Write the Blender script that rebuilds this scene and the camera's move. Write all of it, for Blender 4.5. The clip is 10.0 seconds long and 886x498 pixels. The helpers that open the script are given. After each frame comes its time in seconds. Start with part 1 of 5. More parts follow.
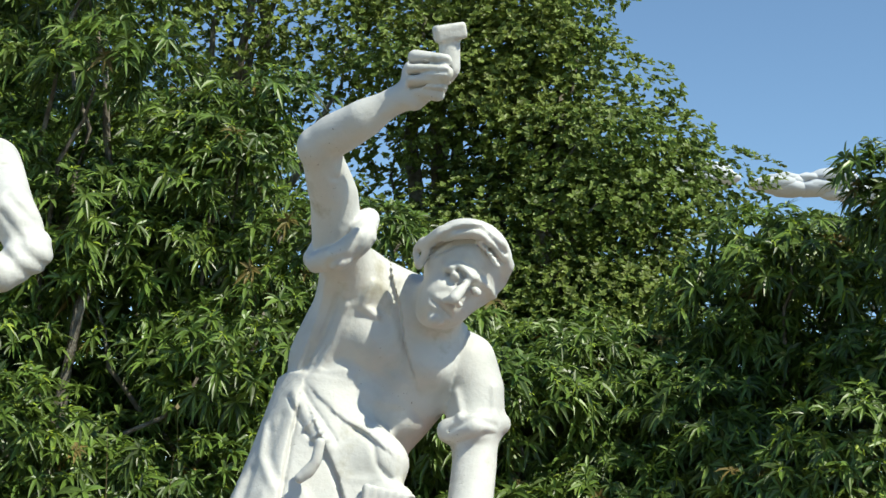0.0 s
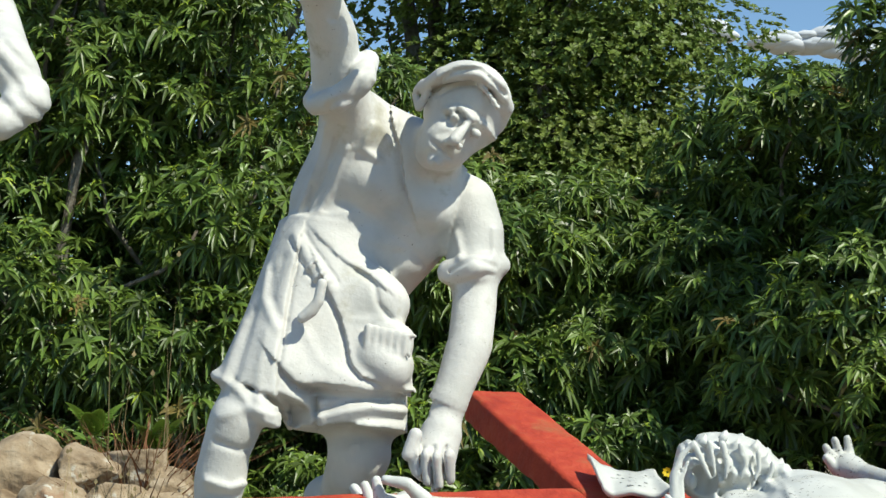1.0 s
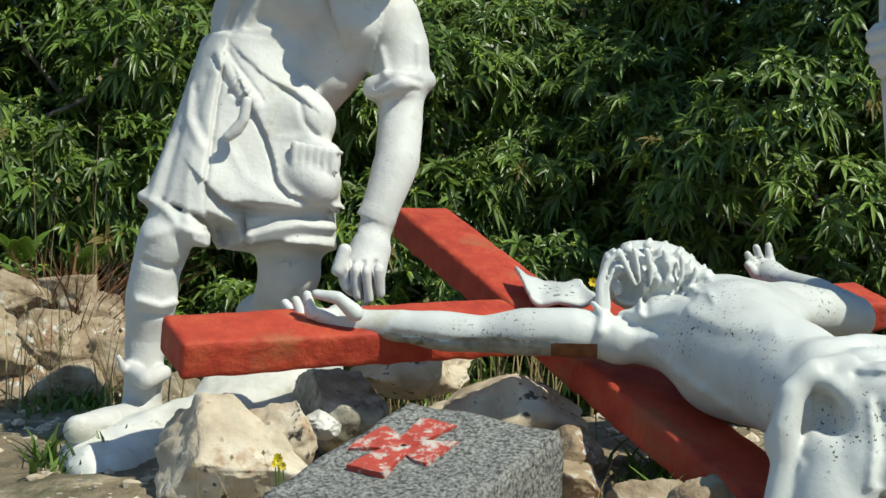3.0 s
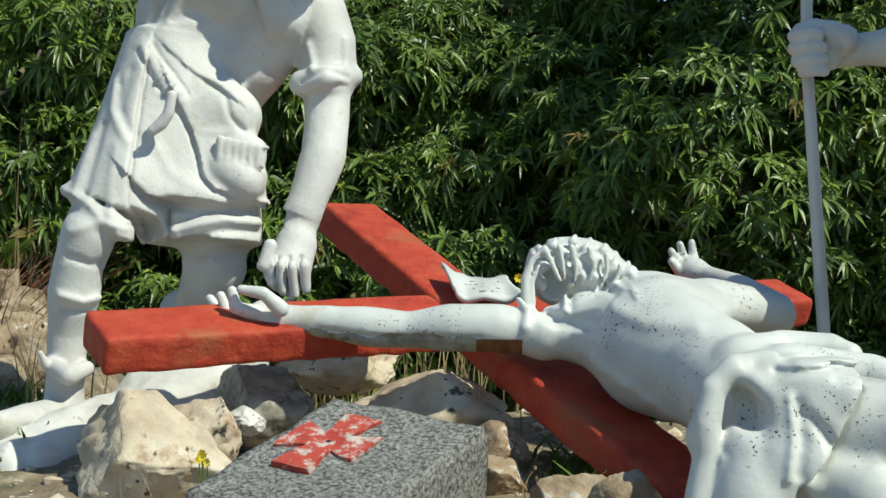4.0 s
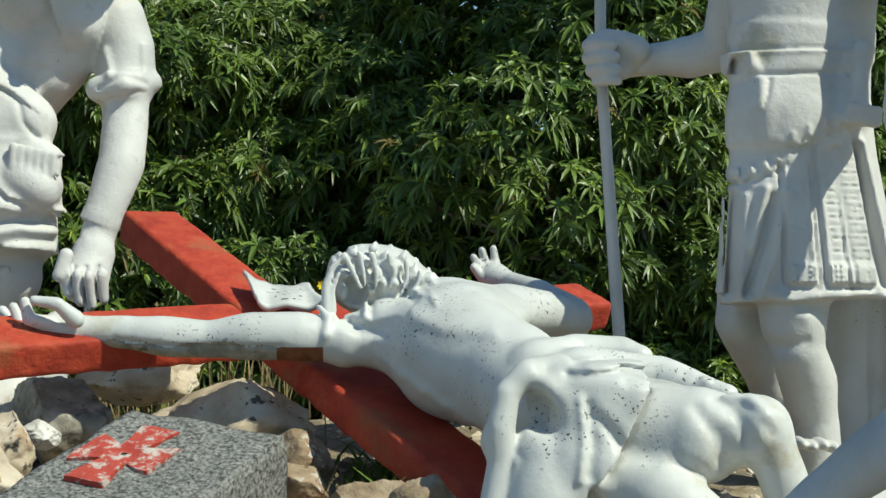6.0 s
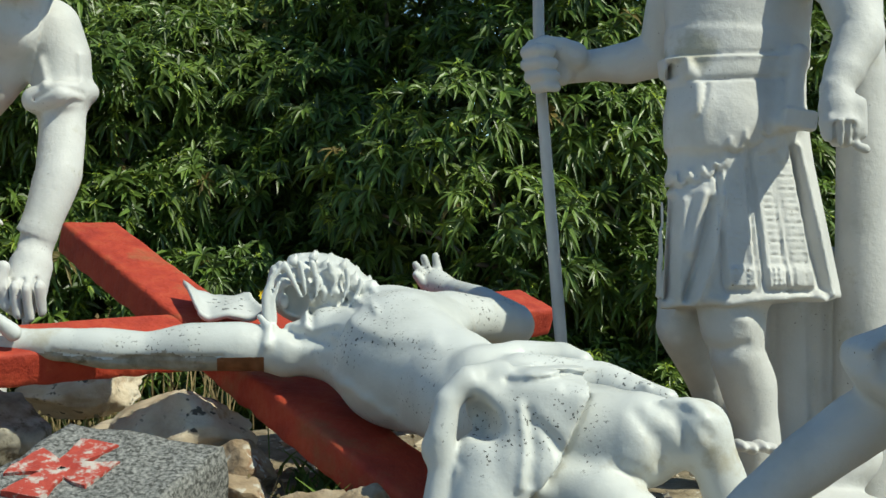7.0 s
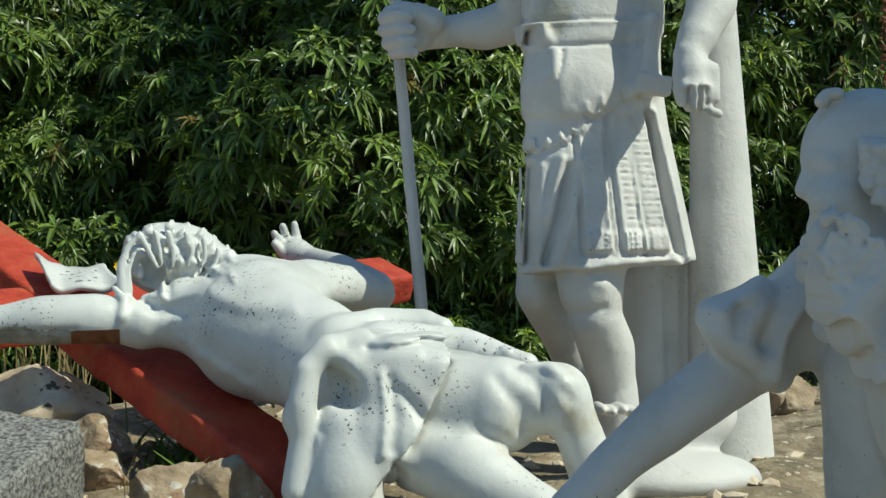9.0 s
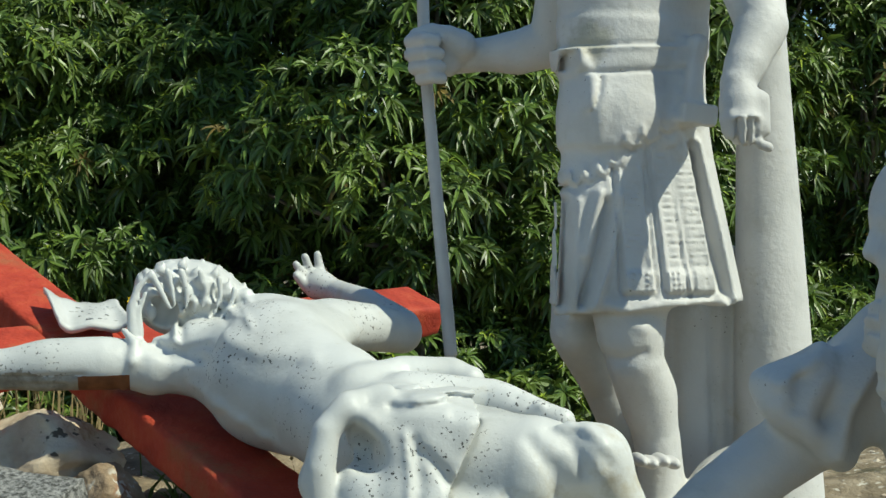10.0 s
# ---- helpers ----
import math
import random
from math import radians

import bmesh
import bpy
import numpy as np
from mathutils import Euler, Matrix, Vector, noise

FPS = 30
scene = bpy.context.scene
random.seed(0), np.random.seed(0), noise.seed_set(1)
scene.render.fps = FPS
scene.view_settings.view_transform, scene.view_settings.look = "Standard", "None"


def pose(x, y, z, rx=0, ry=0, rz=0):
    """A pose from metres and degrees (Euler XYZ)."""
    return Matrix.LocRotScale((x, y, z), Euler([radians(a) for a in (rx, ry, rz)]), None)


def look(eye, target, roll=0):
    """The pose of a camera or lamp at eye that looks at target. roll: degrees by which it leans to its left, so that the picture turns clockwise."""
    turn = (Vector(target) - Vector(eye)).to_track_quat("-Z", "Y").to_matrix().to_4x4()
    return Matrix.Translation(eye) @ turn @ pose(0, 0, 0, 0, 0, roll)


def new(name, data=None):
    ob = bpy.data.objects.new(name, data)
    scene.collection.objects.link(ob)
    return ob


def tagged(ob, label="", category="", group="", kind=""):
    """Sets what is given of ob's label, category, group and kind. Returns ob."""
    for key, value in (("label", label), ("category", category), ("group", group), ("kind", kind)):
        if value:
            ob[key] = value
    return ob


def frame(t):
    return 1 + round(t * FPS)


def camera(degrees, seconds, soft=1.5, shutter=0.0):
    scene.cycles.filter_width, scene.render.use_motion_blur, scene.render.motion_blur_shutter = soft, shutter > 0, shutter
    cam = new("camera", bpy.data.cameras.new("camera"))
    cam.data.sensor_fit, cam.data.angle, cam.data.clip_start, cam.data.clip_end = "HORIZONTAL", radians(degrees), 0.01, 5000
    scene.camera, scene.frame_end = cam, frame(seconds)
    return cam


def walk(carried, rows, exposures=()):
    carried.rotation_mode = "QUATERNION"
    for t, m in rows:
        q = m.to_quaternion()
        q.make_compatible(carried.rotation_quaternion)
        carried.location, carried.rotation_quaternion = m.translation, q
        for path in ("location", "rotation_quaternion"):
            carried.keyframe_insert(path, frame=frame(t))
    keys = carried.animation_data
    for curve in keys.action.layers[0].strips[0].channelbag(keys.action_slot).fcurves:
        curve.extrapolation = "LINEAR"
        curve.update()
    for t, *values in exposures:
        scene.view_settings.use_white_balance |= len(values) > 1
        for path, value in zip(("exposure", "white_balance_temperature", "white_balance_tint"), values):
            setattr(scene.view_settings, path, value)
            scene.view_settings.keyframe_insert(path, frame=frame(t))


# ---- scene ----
cam = camera(33.15, 10.0, soft=1.5)
PATH = [
    (0, (0.0000, 0.0000, 1.6000), (-0.4103, 2.9140, 2.1833), 1.753),
    (0.5, (-0.0029, -0.0037, 1.5789), (-0.4135, 2.9283, 2.0638), 1.713),
    (1, (-0.0058, -0.0091, 1.5578), (-0.4067, 2.9483, 1.8632), 1.505),
    (1.5, (-0.0105, -0.0092, 1.5450), (-0.3295, 2.9683, 1.7264), 0.895),
    (2, (-0.0124, -0.0105, 1.5466), (-0.2992, 2.9723, 1.6904), 0.567),
    (2.5, (-0.0093, -0.0143, 1.5372), (-0.2783, 2.9720, 1.6374), 0.334),
    (3, (-0.0042, -0.0150, 1.5268), (-0.2563, 2.9742, 1.4919), 0.256),
    (4.5, (0.0075, -0.0193, 1.5302), (0.0190, 2.9804, 1.4860), 0.436),
    (5, (0.0217, -0.0215, 1.5312), (0.1598, 2.9751, 1.4931), 0.196),
    (5.5, (0.0324, -0.0225, 1.5330), (0.2577, 2.9688, 1.4979), 0.152),
    (7, (0.0559, -0.0194, 1.5331), (0.4127, 2.9593, 1.5164), -0.513),
    (7.5, (0.0751, -0.0161, 1.5306), (0.7196, 2.9138, 1.5043), -0.869),
    (8, (0.0921, -0.0137, 1.5316), (0.7502, 2.9127, 1.4763), -1.154),
    (8.5, (0.0920, -0.0168, 1.5328), (0.7387, 2.9116, 1.4524), -1.198),
    (9, (0.0612, -0.0057, 1.5302), (0.6927, 2.9259, 1.4465), -1.116),
    (9.5, (0.0537, 0.0722, 1.5340), (0.6215, 3.0167, 1.4454), -1.201),
    (10, (0.1049, 0.1665, 1.6044), (0.6719, 3.1110, 1.5150), -1.075),
]
walk(cam, [(t, look(eye, target, roll)) for t, eye, target, roll in PATH], exposures=[(0.0, 0.65, 6900, -1), (1.0, 0.55, 6900, -1), (2.0, 0.46, 6850, -1), (3.0, 0.42, 6800, -2), (5.5, 0.37, 6850, -4), (8.5, 0.30, 6850, -5), (10.0, 0.32, 6850, -5)])

# ---- daylight ----
SUN_TO = Vector((0.84, -0.53, 1.15)).normalized()
world = bpy.data.worlds.new("sky")
scene.world = world
world.use_nodes = True
wn = world.node_tree.nodes
sky = wn.new("ShaderNodeTexSky")
sky.sky_type, sky.sun_disc = "NISHITA", False
sky.dust_density, sky.ozone_density, sky.altitude = 0.0, 4.0, 1500
sky.sun_elevation = math.asin(SUN_TO.z)
sky.sun_rotation = math.atan2(SUN_TO.x, SUN_TO.y)
wn["Background"].inputs["Strength"].default_value = 0.116
world.node_tree.links.new(sky.outputs[0], wn["Background"].inputs["Color"])
sun = new("sun", bpy.data.lights.new("sun", "SUN"))
sun.data.energy, sun.data.angle, sun.data.color = 3.95, radians(0.53), (1.0, 0.955, 0.88)
sun.matrix_world = look(SUN_TO * 30, (0, 0, 0))

# ---- materials ----
def material(name, colors, scale=8.0, detail=6.0, rough=0.7, bump=0.3, bump_scale=60.0, bump_dist=0.004,
             speck=None, speck_scale=70.0, speck_cut=0.62, patch_scale=3.0, stain=None, stain_scale=2.5,
             stain_cut=0.55, island=0.0, spec=0.4, translucent=0.0):
    """Two-scale procedural surface: colour ramp over noise, optional specks and stains, and fine relief."""
    m = bpy.data.materials.new(name)
    m.use_nodes = True
    n, l = m.node_tree.nodes, m.node_tree.links
    bsdf = n["Principled BSDF"]
    co = n.new("ShaderNodeTexCoord")

    def noise_at(s, d=4.0, r=0.55):
        t = n.new("ShaderNodeTexNoise")
        t.inputs["Scale"].default_value, t.inputs["Detail"].default_value, t.inputs["Roughness"].default_value = s, d, r
        l.new(co.outputs["Object"], t.inputs["Vector"])
        return t.outputs["Fac"]

    def step(fac, a, b):
        r = n.new("ShaderNodeMapRange")
        r.inputs["From Min"].default_value, r.inputs["From Max"].default_value = a, b
        l.new(fac, r.inputs["Value"])
        return r.outputs["Result"]

    def mix(fac, a, b):
        x = n.new("ShaderNodeMix")
        x.data_type = "RGBA"
        for sock, v in ((x.inputs["Factor"], fac), (x.inputs["A"], a), (x.inputs["B"], b)):
            if isinstance(v, (tuple, float, int)):
                sock.default_value = (*v, 1.0) if isinstance(v, tuple) else v
            else:
                l.new(v, sock)
        return x.outputs["Result"]

    ramp = n.new("ShaderNodeValToRGB")
    for i, c in enumerate(colors):
        p = 0.30 + 0.40 * i / max(1, len(colors) - 1)
        e = ramp.color_ramp.elements[i] if i < 2 else ramp.color_ramp.elements.new(p)
        e.position, e.color = p, (*c, 1.0)
    l.new(noise_at(scale, detail), ramp.inputs["Fac"])
    col = ramp.outputs["Color"]
    big = step(noise_at(patch_scale, 3.0), 0.3, 0.7)
    dark = n.new("ShaderNodeHueSaturation")
    dark.inputs["Value"].default_value = 0.82
    l.new(col, dark.inputs["Color"])
    col = mix(big, dark.outputs["Color"], col)
    if stain:
        col = mix(step(noise_at(stain_scale, 8.0, 0.65), stain_cut, stain_cut + 0.10), col, stain)
    if speck:
        near = step(noise_at(5.5, 3.0), 0.50, 0.60)
        dots = step(noise_at(speck_scale, 2.0), speck_cut, speck_cut + 0.04)
        both = n.new("ShaderNodeMath")
        both.operation = "MULTIPLY"
        l.new(near, both.inputs[0])
        l.new(dots, both.inputs[1])
        col = mix(both.outputs[0], col, speck)
    if island:
        geo = n.new("ShaderNodeNewGeometry")
        hsv = n.new("ShaderNodeHueSaturation")
        v = n.new("ShaderNodeMapRange")
        v.inputs["To Min"].default_value, v.inputs["To Max"].default_value = 1 - island, 1 + island
        l.new(geo.outputs["Random Per Island"], v.inputs["Value"])
        l.new(v.outputs["Result"], hsv.inputs["Value"])
        l.new(col, hsv.inputs["Color"])
        col = hsv.outputs["Color"]
    l.new(col, bsdf.inputs["Base Color"])
    bsdf.inputs["Roughness"].default_value = rough
    bsdf.inputs["Specular IOR Level"].default_value = spec
    if bump:
        b = n.new("ShaderNodeBump")
        b.inputs["Strength"].default_value, b.inputs["Distance"].default_value = bump, bump_dist
        l.new(noise_at(bump_scale, 5.0, 0.6), b.inputs["Height"])
        l.new(b.outputs["Normal"], bsdf.inputs["Normal"])
    if translucent:
        tr = n.new("ShaderNodeBsdfTranslucent")
        l.new(col, tr.inputs["Color"])
        sh = n.new("ShaderNodeMixShader")
        sh.inputs["Fac"].default_value = translucent
        l.new(bsdf.outputs[0], sh.inputs[1])
        l.new(tr.outputs[0], sh.inputs[2])
        l.new(sh.outputs[0], n["Material Output"].inputs["Surface"])
    return m


WHITE = material("white_paint", [(0.50, 0.495, 0.47), (0.59, 0.58, 0.557), (0.62, 0.61, 0.587)], scale=9, rough=0.6, bump=0.5,
                 bump_scale=55, bump_dist=0.004, speck=(0.14, 0.13, 0.11), speck_scale=150, speck_cut=0.70, stain=(0.42, 0.40, 0.33), stain_scale=6, stain_cut=0.61)
LICHENED = material("lichen_spotted_paint", [(0.51, 0.52, 0.50), (0.60, 0.61, 0.59), (0.63, 0.64, 0.62)], scale=9, rough=0.45, bump=0.35,
                    bump_scale=60, bump_dist=0.003, speck=(0.07, 0.07, 0.065), speck_scale=150, speck_cut=0.628, stain=(0.45, 0.42, 0.34), stain_scale=6, stain_cut=0.60)
WORN = material("worn_white_paint", [(0.48, 0.46, 0.41), (0.62, 0.61, 0.57), (0.66, 0.65, 0.62)], scale=10, rough=0.7, bump=0.5,
                bump_scale=50, bump_dist=0.004, stain=(0.33, 0.25, 0.15), stain_scale=9, stain_cut=0.62, speck=(0.12, 0.11, 0.10))
RED = material("red_paint", [(0.30, 0.028, 0.013), (0.42, 0.045, 0.020), (0.47, 0.075, 0.03)], scale=14, rough=0.72, bump=0.8,
               bump_scale=55, bump_dist=0.006, stain=(0.33, 0.085, 0.035), stain_scale=6, stain_cut=0.54)
GRANITE = material("weathered_granite", [(0.05, 0.05, 0.047), (0.21, 0.21, 0.20), (0.36, 0.35, 0.33)], scale=150, detail=5, rough=0.9, bump=0.8,
                   bump_scale=110, bump_dist=0.005, stain=(0.05, 0.05, 0.046), stain_scale=110, stain_cut=0.505)
FADED_RED = material("flaking_red_paint", [(0.34, 0.035, 0.025), (0.42, 0.06, 0.04), (0.40, 0.06, 0.045)], scale=30, rough=0.8, bump=0.7,
                     bump_scale=90, stain=(0.46, 0.40, 0.36), stain_scale=44, stain_cut=0.50)
LIMESTONE = material("limestone", [(0.38, 0.29, 0.20), (0.56, 0.47, 0.35), (0.66, 0.59, 0.48)], scale=9, rough=0.9, bump=0.9,
                     bump_scale=40, bump_dist=0.006, stain=(0.32, 0.20, 0.11), stain_scale=7, stain_cut=0.57, speck=(0.10, 0.09, 0.075), speck_scale=40, speck_cut=0.61)
BROWNROCK = material("brown_rock", [(0.17, 0.115, 0.07), (0.33, 0.25, 0.165), (0.46, 0.38, 0.28)], scale=12, rough=0.95, bump=0.9,
                     bump_scale=35, bump_dist=0.010, stain=(0.22, 0.10, 0.05), stain_scale=5, stain_cut=0.56, speck=(0.50, 0.48, 0.42), speck_scale=35, speck_cut=0.58)
EARTH = material("dry_earth", [(0.10, 0.08, 0.05), (0.23, 0.18, 0.115), (0.40, 0.33, 0.23)], scale=9, detail=9, rough=0.95, bump=1.0,
                 bump_scale=25, bump_dist=0.02, stain=(0.07, 0.075, 0.035), stain_scale=3, stain_cut=0.56, speck=(0.5, 0.46, 0.38), speck_scale=45)
LEAF = material("chestnut_leaf", [(0.070, 0.126, 0.024), (0.112, 0.176, 0.032), (0.155, 0.222, 0.043)], scale=1.2, rough=0.40, bump=0,
                island=0.6, spec=0.5, translucent=0.26)
SHOOT = material("young_shoot", [(0.22, 0.32, 0.03), (0.34, 0.42, 0.04)], scale=3, rough=0.5, bump=0, island=0.3, translucent=0.3)
DRYLEAF = material("yellowing_leaf", [(0.14, 0.12, 0.03), (0.20, 0.14, 0.04)], scale=3, rough=0.6, bump=0, island=0.3, translucent=0.2)
OAK = material("oak_leaf", [(0.12, 0.185, 0.040), (0.19, 0.255, 0.055), (0.25, 0.295, 0.075)], scale=1.0, rough=0.5, bump=0,
               island=0.45, translucent=0.35)
BARK = material("bark", [(0.09, 0.075, 0.06), (0.17, 0.15, 0.12), (0.26, 0.24, 0.20)], scale=18, rough=0.95, bump=1.0, bump_scale=40, bump_dist=0.01)
STRAW = material("dry_grass", [(0.25, 0.19, 0.09), (0.38, 0.30, 0.15)], scale=6, rough=0.8, bump=0, island=0.35)
WEED = material("green_weed", [(0.06, 0.11, 0.02), (0.12, 0.19, 0.03)], scale=6, rough=0.6, bump=0, island=0.4, translucent=0.2)
YELLOW = material("yellow_petal", [(0.70, 0.50, 0.02), (0.80, 0.62, 0.03)], scale=6, rough=0.6, bump=0)
RUST = material("rusty_iron", [(0.16, 0.06, 0.02), (0.30, 0.12, 0.05)], scale=30, rough=0.85, bump=0.5)
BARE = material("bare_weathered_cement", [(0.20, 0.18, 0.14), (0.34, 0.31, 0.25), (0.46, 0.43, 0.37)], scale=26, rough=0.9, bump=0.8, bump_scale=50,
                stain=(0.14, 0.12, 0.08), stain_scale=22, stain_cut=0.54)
INK = material("faded_ink", [(0.40, 0.40, 0.39), (0.48, 0.48, 0.47)], scale=40, rough=0.8, bump=0)
FERN = material("fern_green", [(0.14, 0.26, 0.03), (0.22, 0.34, 0.05)], scale=6, rough=0.6, bump=0, translucent=0.3)
DEADFERN = material("dead_plant", [(0.14, 0.055, 0.025), (0.24, 0.11, 0.05)], scale=9, rough=0.8, bump=0, island=0.3)

# ---- building kit ----
def part(name, bm, mat, parent=None, label="", smooth=False):
    me = bpy.data.meshes.new(name)
    bm.to_mesh(me)
    bm.free()
    for p in me.polygons:
        p.use_smooth = smooth
    me.materials.append(mat)
    ob = new(name, me)
    ob.parent = parent
    if label:
        ob["label"] = label
    return ob


def array_mesh(name, verts, faces, mats, smooth=True, slots=None):
    """A mesh from computed arrays; all faces have the same number of corners."""
    me = bpy.data.meshes.new(name)
    verts, faces = np.asarray(verts, np.float32), np.asarray(faces, np.int32)
    k = faces.shape[1]
    me.vertices.add(len(verts))
    me.vertices.foreach_set("co", verts.ravel())
    me.loops.add(faces.size)
    me.loops.foreach_set("vertex_index", faces.ravel())
    me.polygons.add(len(faces))
    me.polygons.foreach_set("loop_start", np.arange(0, faces.size, k, dtype=np.int32))
    me.polygons.foreach_set("loop_total", np.full(len(faces), k, np.int32))
    me.polygons.foreach_set("use_smooth", np.full(len(faces), smooth))
    for m in mats:
        me.materials.append(m)
    if slots is not None:
        me.polygons.foreach_set("material_index", np.asarray(slots, np.int32))
    me.update()
    me.validate()
    return me


class Clay:
    """A lump of clay: rounded solids blended softly into one skin."""

    def __init__(self, lo, hi, h=0.007):
        self.lo, self.h = np.array(lo, float), h
        self.n = np.ceil((np.array(hi) - lo) / h).astype(int) + 1
        self.d = np.full(self.n, 0.5, np.float32)
        self.ax = [(self.lo[i] + h * np.arange(self.n[i])).astype(np.float32) for i in range(3)]

    def blend(self, lo, hi, k, dist, cut):
        pad = k + 4 * self.h
        a = np.clip(np.floor((np.array(lo) - pad - self.lo) / self.h).astype(int), 0, self.n)
        b = np.clip(np.ceil((np.array(hi) + pad - self.lo) / self.h).astype(int) + 1, 0, self.n)
        if (b <= a).any():
            return
        s = tuple(slice(i, j) for i, j in zip(a, b))
        x, y, z = self.ax[0][s[0]][:, None, None], self.ax[1][s[1]][None, :, None], self.ax[2][s[2]][None, None, :]
        new_d, old = dist(x, y, z), self.d[s]
        if cut:
            new_d, old = -new_d, old
            w = np.clip(0.5 - 0.5 * (new_d - old) / k, 0, 1) if k > 0 else (old > new_d).astype(np.float32)
            self.d[s] = new_d * (1 - w) + old * w + k * w * (1 - w)
        else:
            w = np.clip(0.5 + 0.5 * (new_d - old) / k, 0, 1)
            self.d[s] = new_d * (1 - w) + old * w - k * w * (1 - w)

    def limb(self, *knots, k=0.02, cut=False, squash=None):
        """A chain of (x, y, z, radius) knots. squash: (axis, factor), thins it along an axis."""
        sq, f = (Vector(squash[0]).normalized(), squash[1]) if squash else (None, 1)
        K = np.array(knots, float)

        def dist(x, y, z):
            best = None
            for (ax_, ay_, az_, ra), (bx, by, bz, rb) in zip(K[:-1], K[1:]):
                ux, uy, uz = bx - ax_, by - ay_, bz - az_
                px, py, pz = x - np.float32(ax_), y - np.float32(ay_), z - np.float32(az_)
                t = np.clip((px * ux + py * uy + pz * uz) / max(1e-9, ux * ux + uy * uy + uz * uz), 0, 1)
                dx, dy, dz = px - t * ux, py - t * uy, pz - t * uz
                if sq is not None:
                    o = (dx * sq.x + dy * sq.y + dz * sq.z) * (1 / f - 1)
                    dx, dy, dz = dx + o * sq.x, dy + o * sq.y, dz + o * sq.z
                ts = t * t * (3 - 2 * t)
                d = (np.sqrt(dx * dx + dy * dy + dz * dz) - (ra + (rb - ra) * ts)).astype(np.float32)
                best = d if best is None else np.minimum(best, d)
            return best
        self.blend((K[:, :3] - K[:, 3:]).min(0), (K[:, :3] + K[:, 3:]).max(0), k, dist, cut)
        return self

    def lump(self, c, r, turn=(0, 0, 0), k=0.02, cut=False):
        """An ellipsoid with half-sizes r, turned by Euler degrees."""
        m = np.array(Euler([radians(a) for a in turn]).to_matrix().transposed())
        rr = max(r)

        def dist(x, y, z):
            px, py, pz = x - c[0], y - c[1], z - c[2]
            q = [m[i][0] * px + m[i][1] * py + m[i][2] * pz for i in range(3)]
            k0 = np.sqrt(sum((q[i] / r[i]) ** 2 for i in range(3))) + 1e-6
            k1 = np.sqrt(sum((q[i] / r[i] ** 2) ** 2 for i in range(3))) + 1e-6
            return (k0 * (k0 - 1) / k1).astype(np.float32)
        self.blend(np.array(c) - rr, np.array(c) + rr, k, dist, cut)
        return self

    def block(self, c, r, turn=(0, 0, 0), edge=0.01, k=0.01, cut=False):
        """A rounded box with half-sizes r."""
        m = np.array(Euler([radians(a) for a in turn]).to_matrix().transposed())
        rr = float(np.linalg.norm(r))

        def dist(x, y, z):
            px, py, pz = x - c[0], y - c[1], z - c[2]
            q = [np.abs(m[i][0] * px + m[i][1] * py + m[i][2] * pz) - (r[i] - edge) for i in range(3)]
            out = np.sqrt(sum(np.maximum(v, 0) ** 2 for v in q))
            return (out + np.minimum(np.maximum(np.maximum(q[0], q[1]), q[2]), 0) - edge).astype(np.float32)
        self.blend(np.array(c) - rr, np.array(c) + rr, k, dist, cut)
        return self

    def cup(self, a, b, ra, rb, deep=1.0, k=0.02, cut=False):
        """A flat-ended cone from a to b, deep times as thick from front to back."""
        A, B = np.array(a), np.array(b)
        n = float(np.linalg.norm(B - A))
        u = (B - A) / n
        r = max(ra, rb)

        def dist(x, y, z):
            px, py, pz = x - A[0], y - A[1], z - A[2]
            t = px * u[0] + py * u[1] + pz * u[2]
            dx, dy, dz = px - t * u[0], (py - t * u[1]) / deep, pz - t * u[2]
            side = (np.sqrt(dx * dx + dy * dy + dz * dz) - (ra + (rb - ra) * np.clip(t / n, 0, 1))) * min(1, deep * 1.2)
            return np.maximum(side, np.abs(t - n / 2) - n / 2).astype(np.float32)
        self.blend(np.minimum(A, B) - r, np.maximum(A, B) + r, k, dist, cut)
        return self

    def relief(self, *line, w=0.012, h=0.008, back=9.0, step=0):
        """Raises (or, with h below 0, sinks) the front along a line of points: cloth folds, features, strands.
        step: 1 or -1 makes a hem, steep on that side of the line and fading on the other. back: how deep behind the line it acts."""
        pts = np.array(line, float)
        lo, hi = pts.min(0) - 4 * w, pts.max(0) + 4 * w
        lo[1], hi[1] = pts[:, 1].min() - 0.25, pts[:, 1].max() + min(back, 0.12)
        a = np.clip(np.floor((lo - self.lo) / self.h).astype(int), 0, self.n)
        b = np.clip(np.ceil((hi - self.lo) / self.h).astype(int) + 1, 0, self.n)
        if (b <= a).any():
            return self
        X, Z = np.meshgrid(self.ax[0][a[0]:b[0]], self.ax[2][a[2]:b[2]], indexing="ij")
        best, sgn = np.full(X.shape, 9.0), np.ones(X.shape)
        for p, q in zip(pts[:-1], pts[1:]):
            ux, uz = q[0] - p[0], q[2] - p[2]
            t = np.clip(((X - p[0]) * ux + (Z - p[2]) * uz) / (ux * ux + uz * uz + 1e-9), 0, 1)
            dx, dz = X - p[0] - t * ux, Z - p[2] - t * uz
            d = np.sqrt(dx * dx + dz * dz)
            m = d < best
            best[m], sgn[m] = d[m], np.sign(ux * dz - uz * dx)[m]
        amp = h * np.exp(-(best / w) ** 2)
        if step:
            s = best * sgn * step
            amp = h * np.where(s > 0, np.exp(-(s / (0.35 * self.h)) ** 2), np.exp(-(s / (2.2 * w)) ** 2))
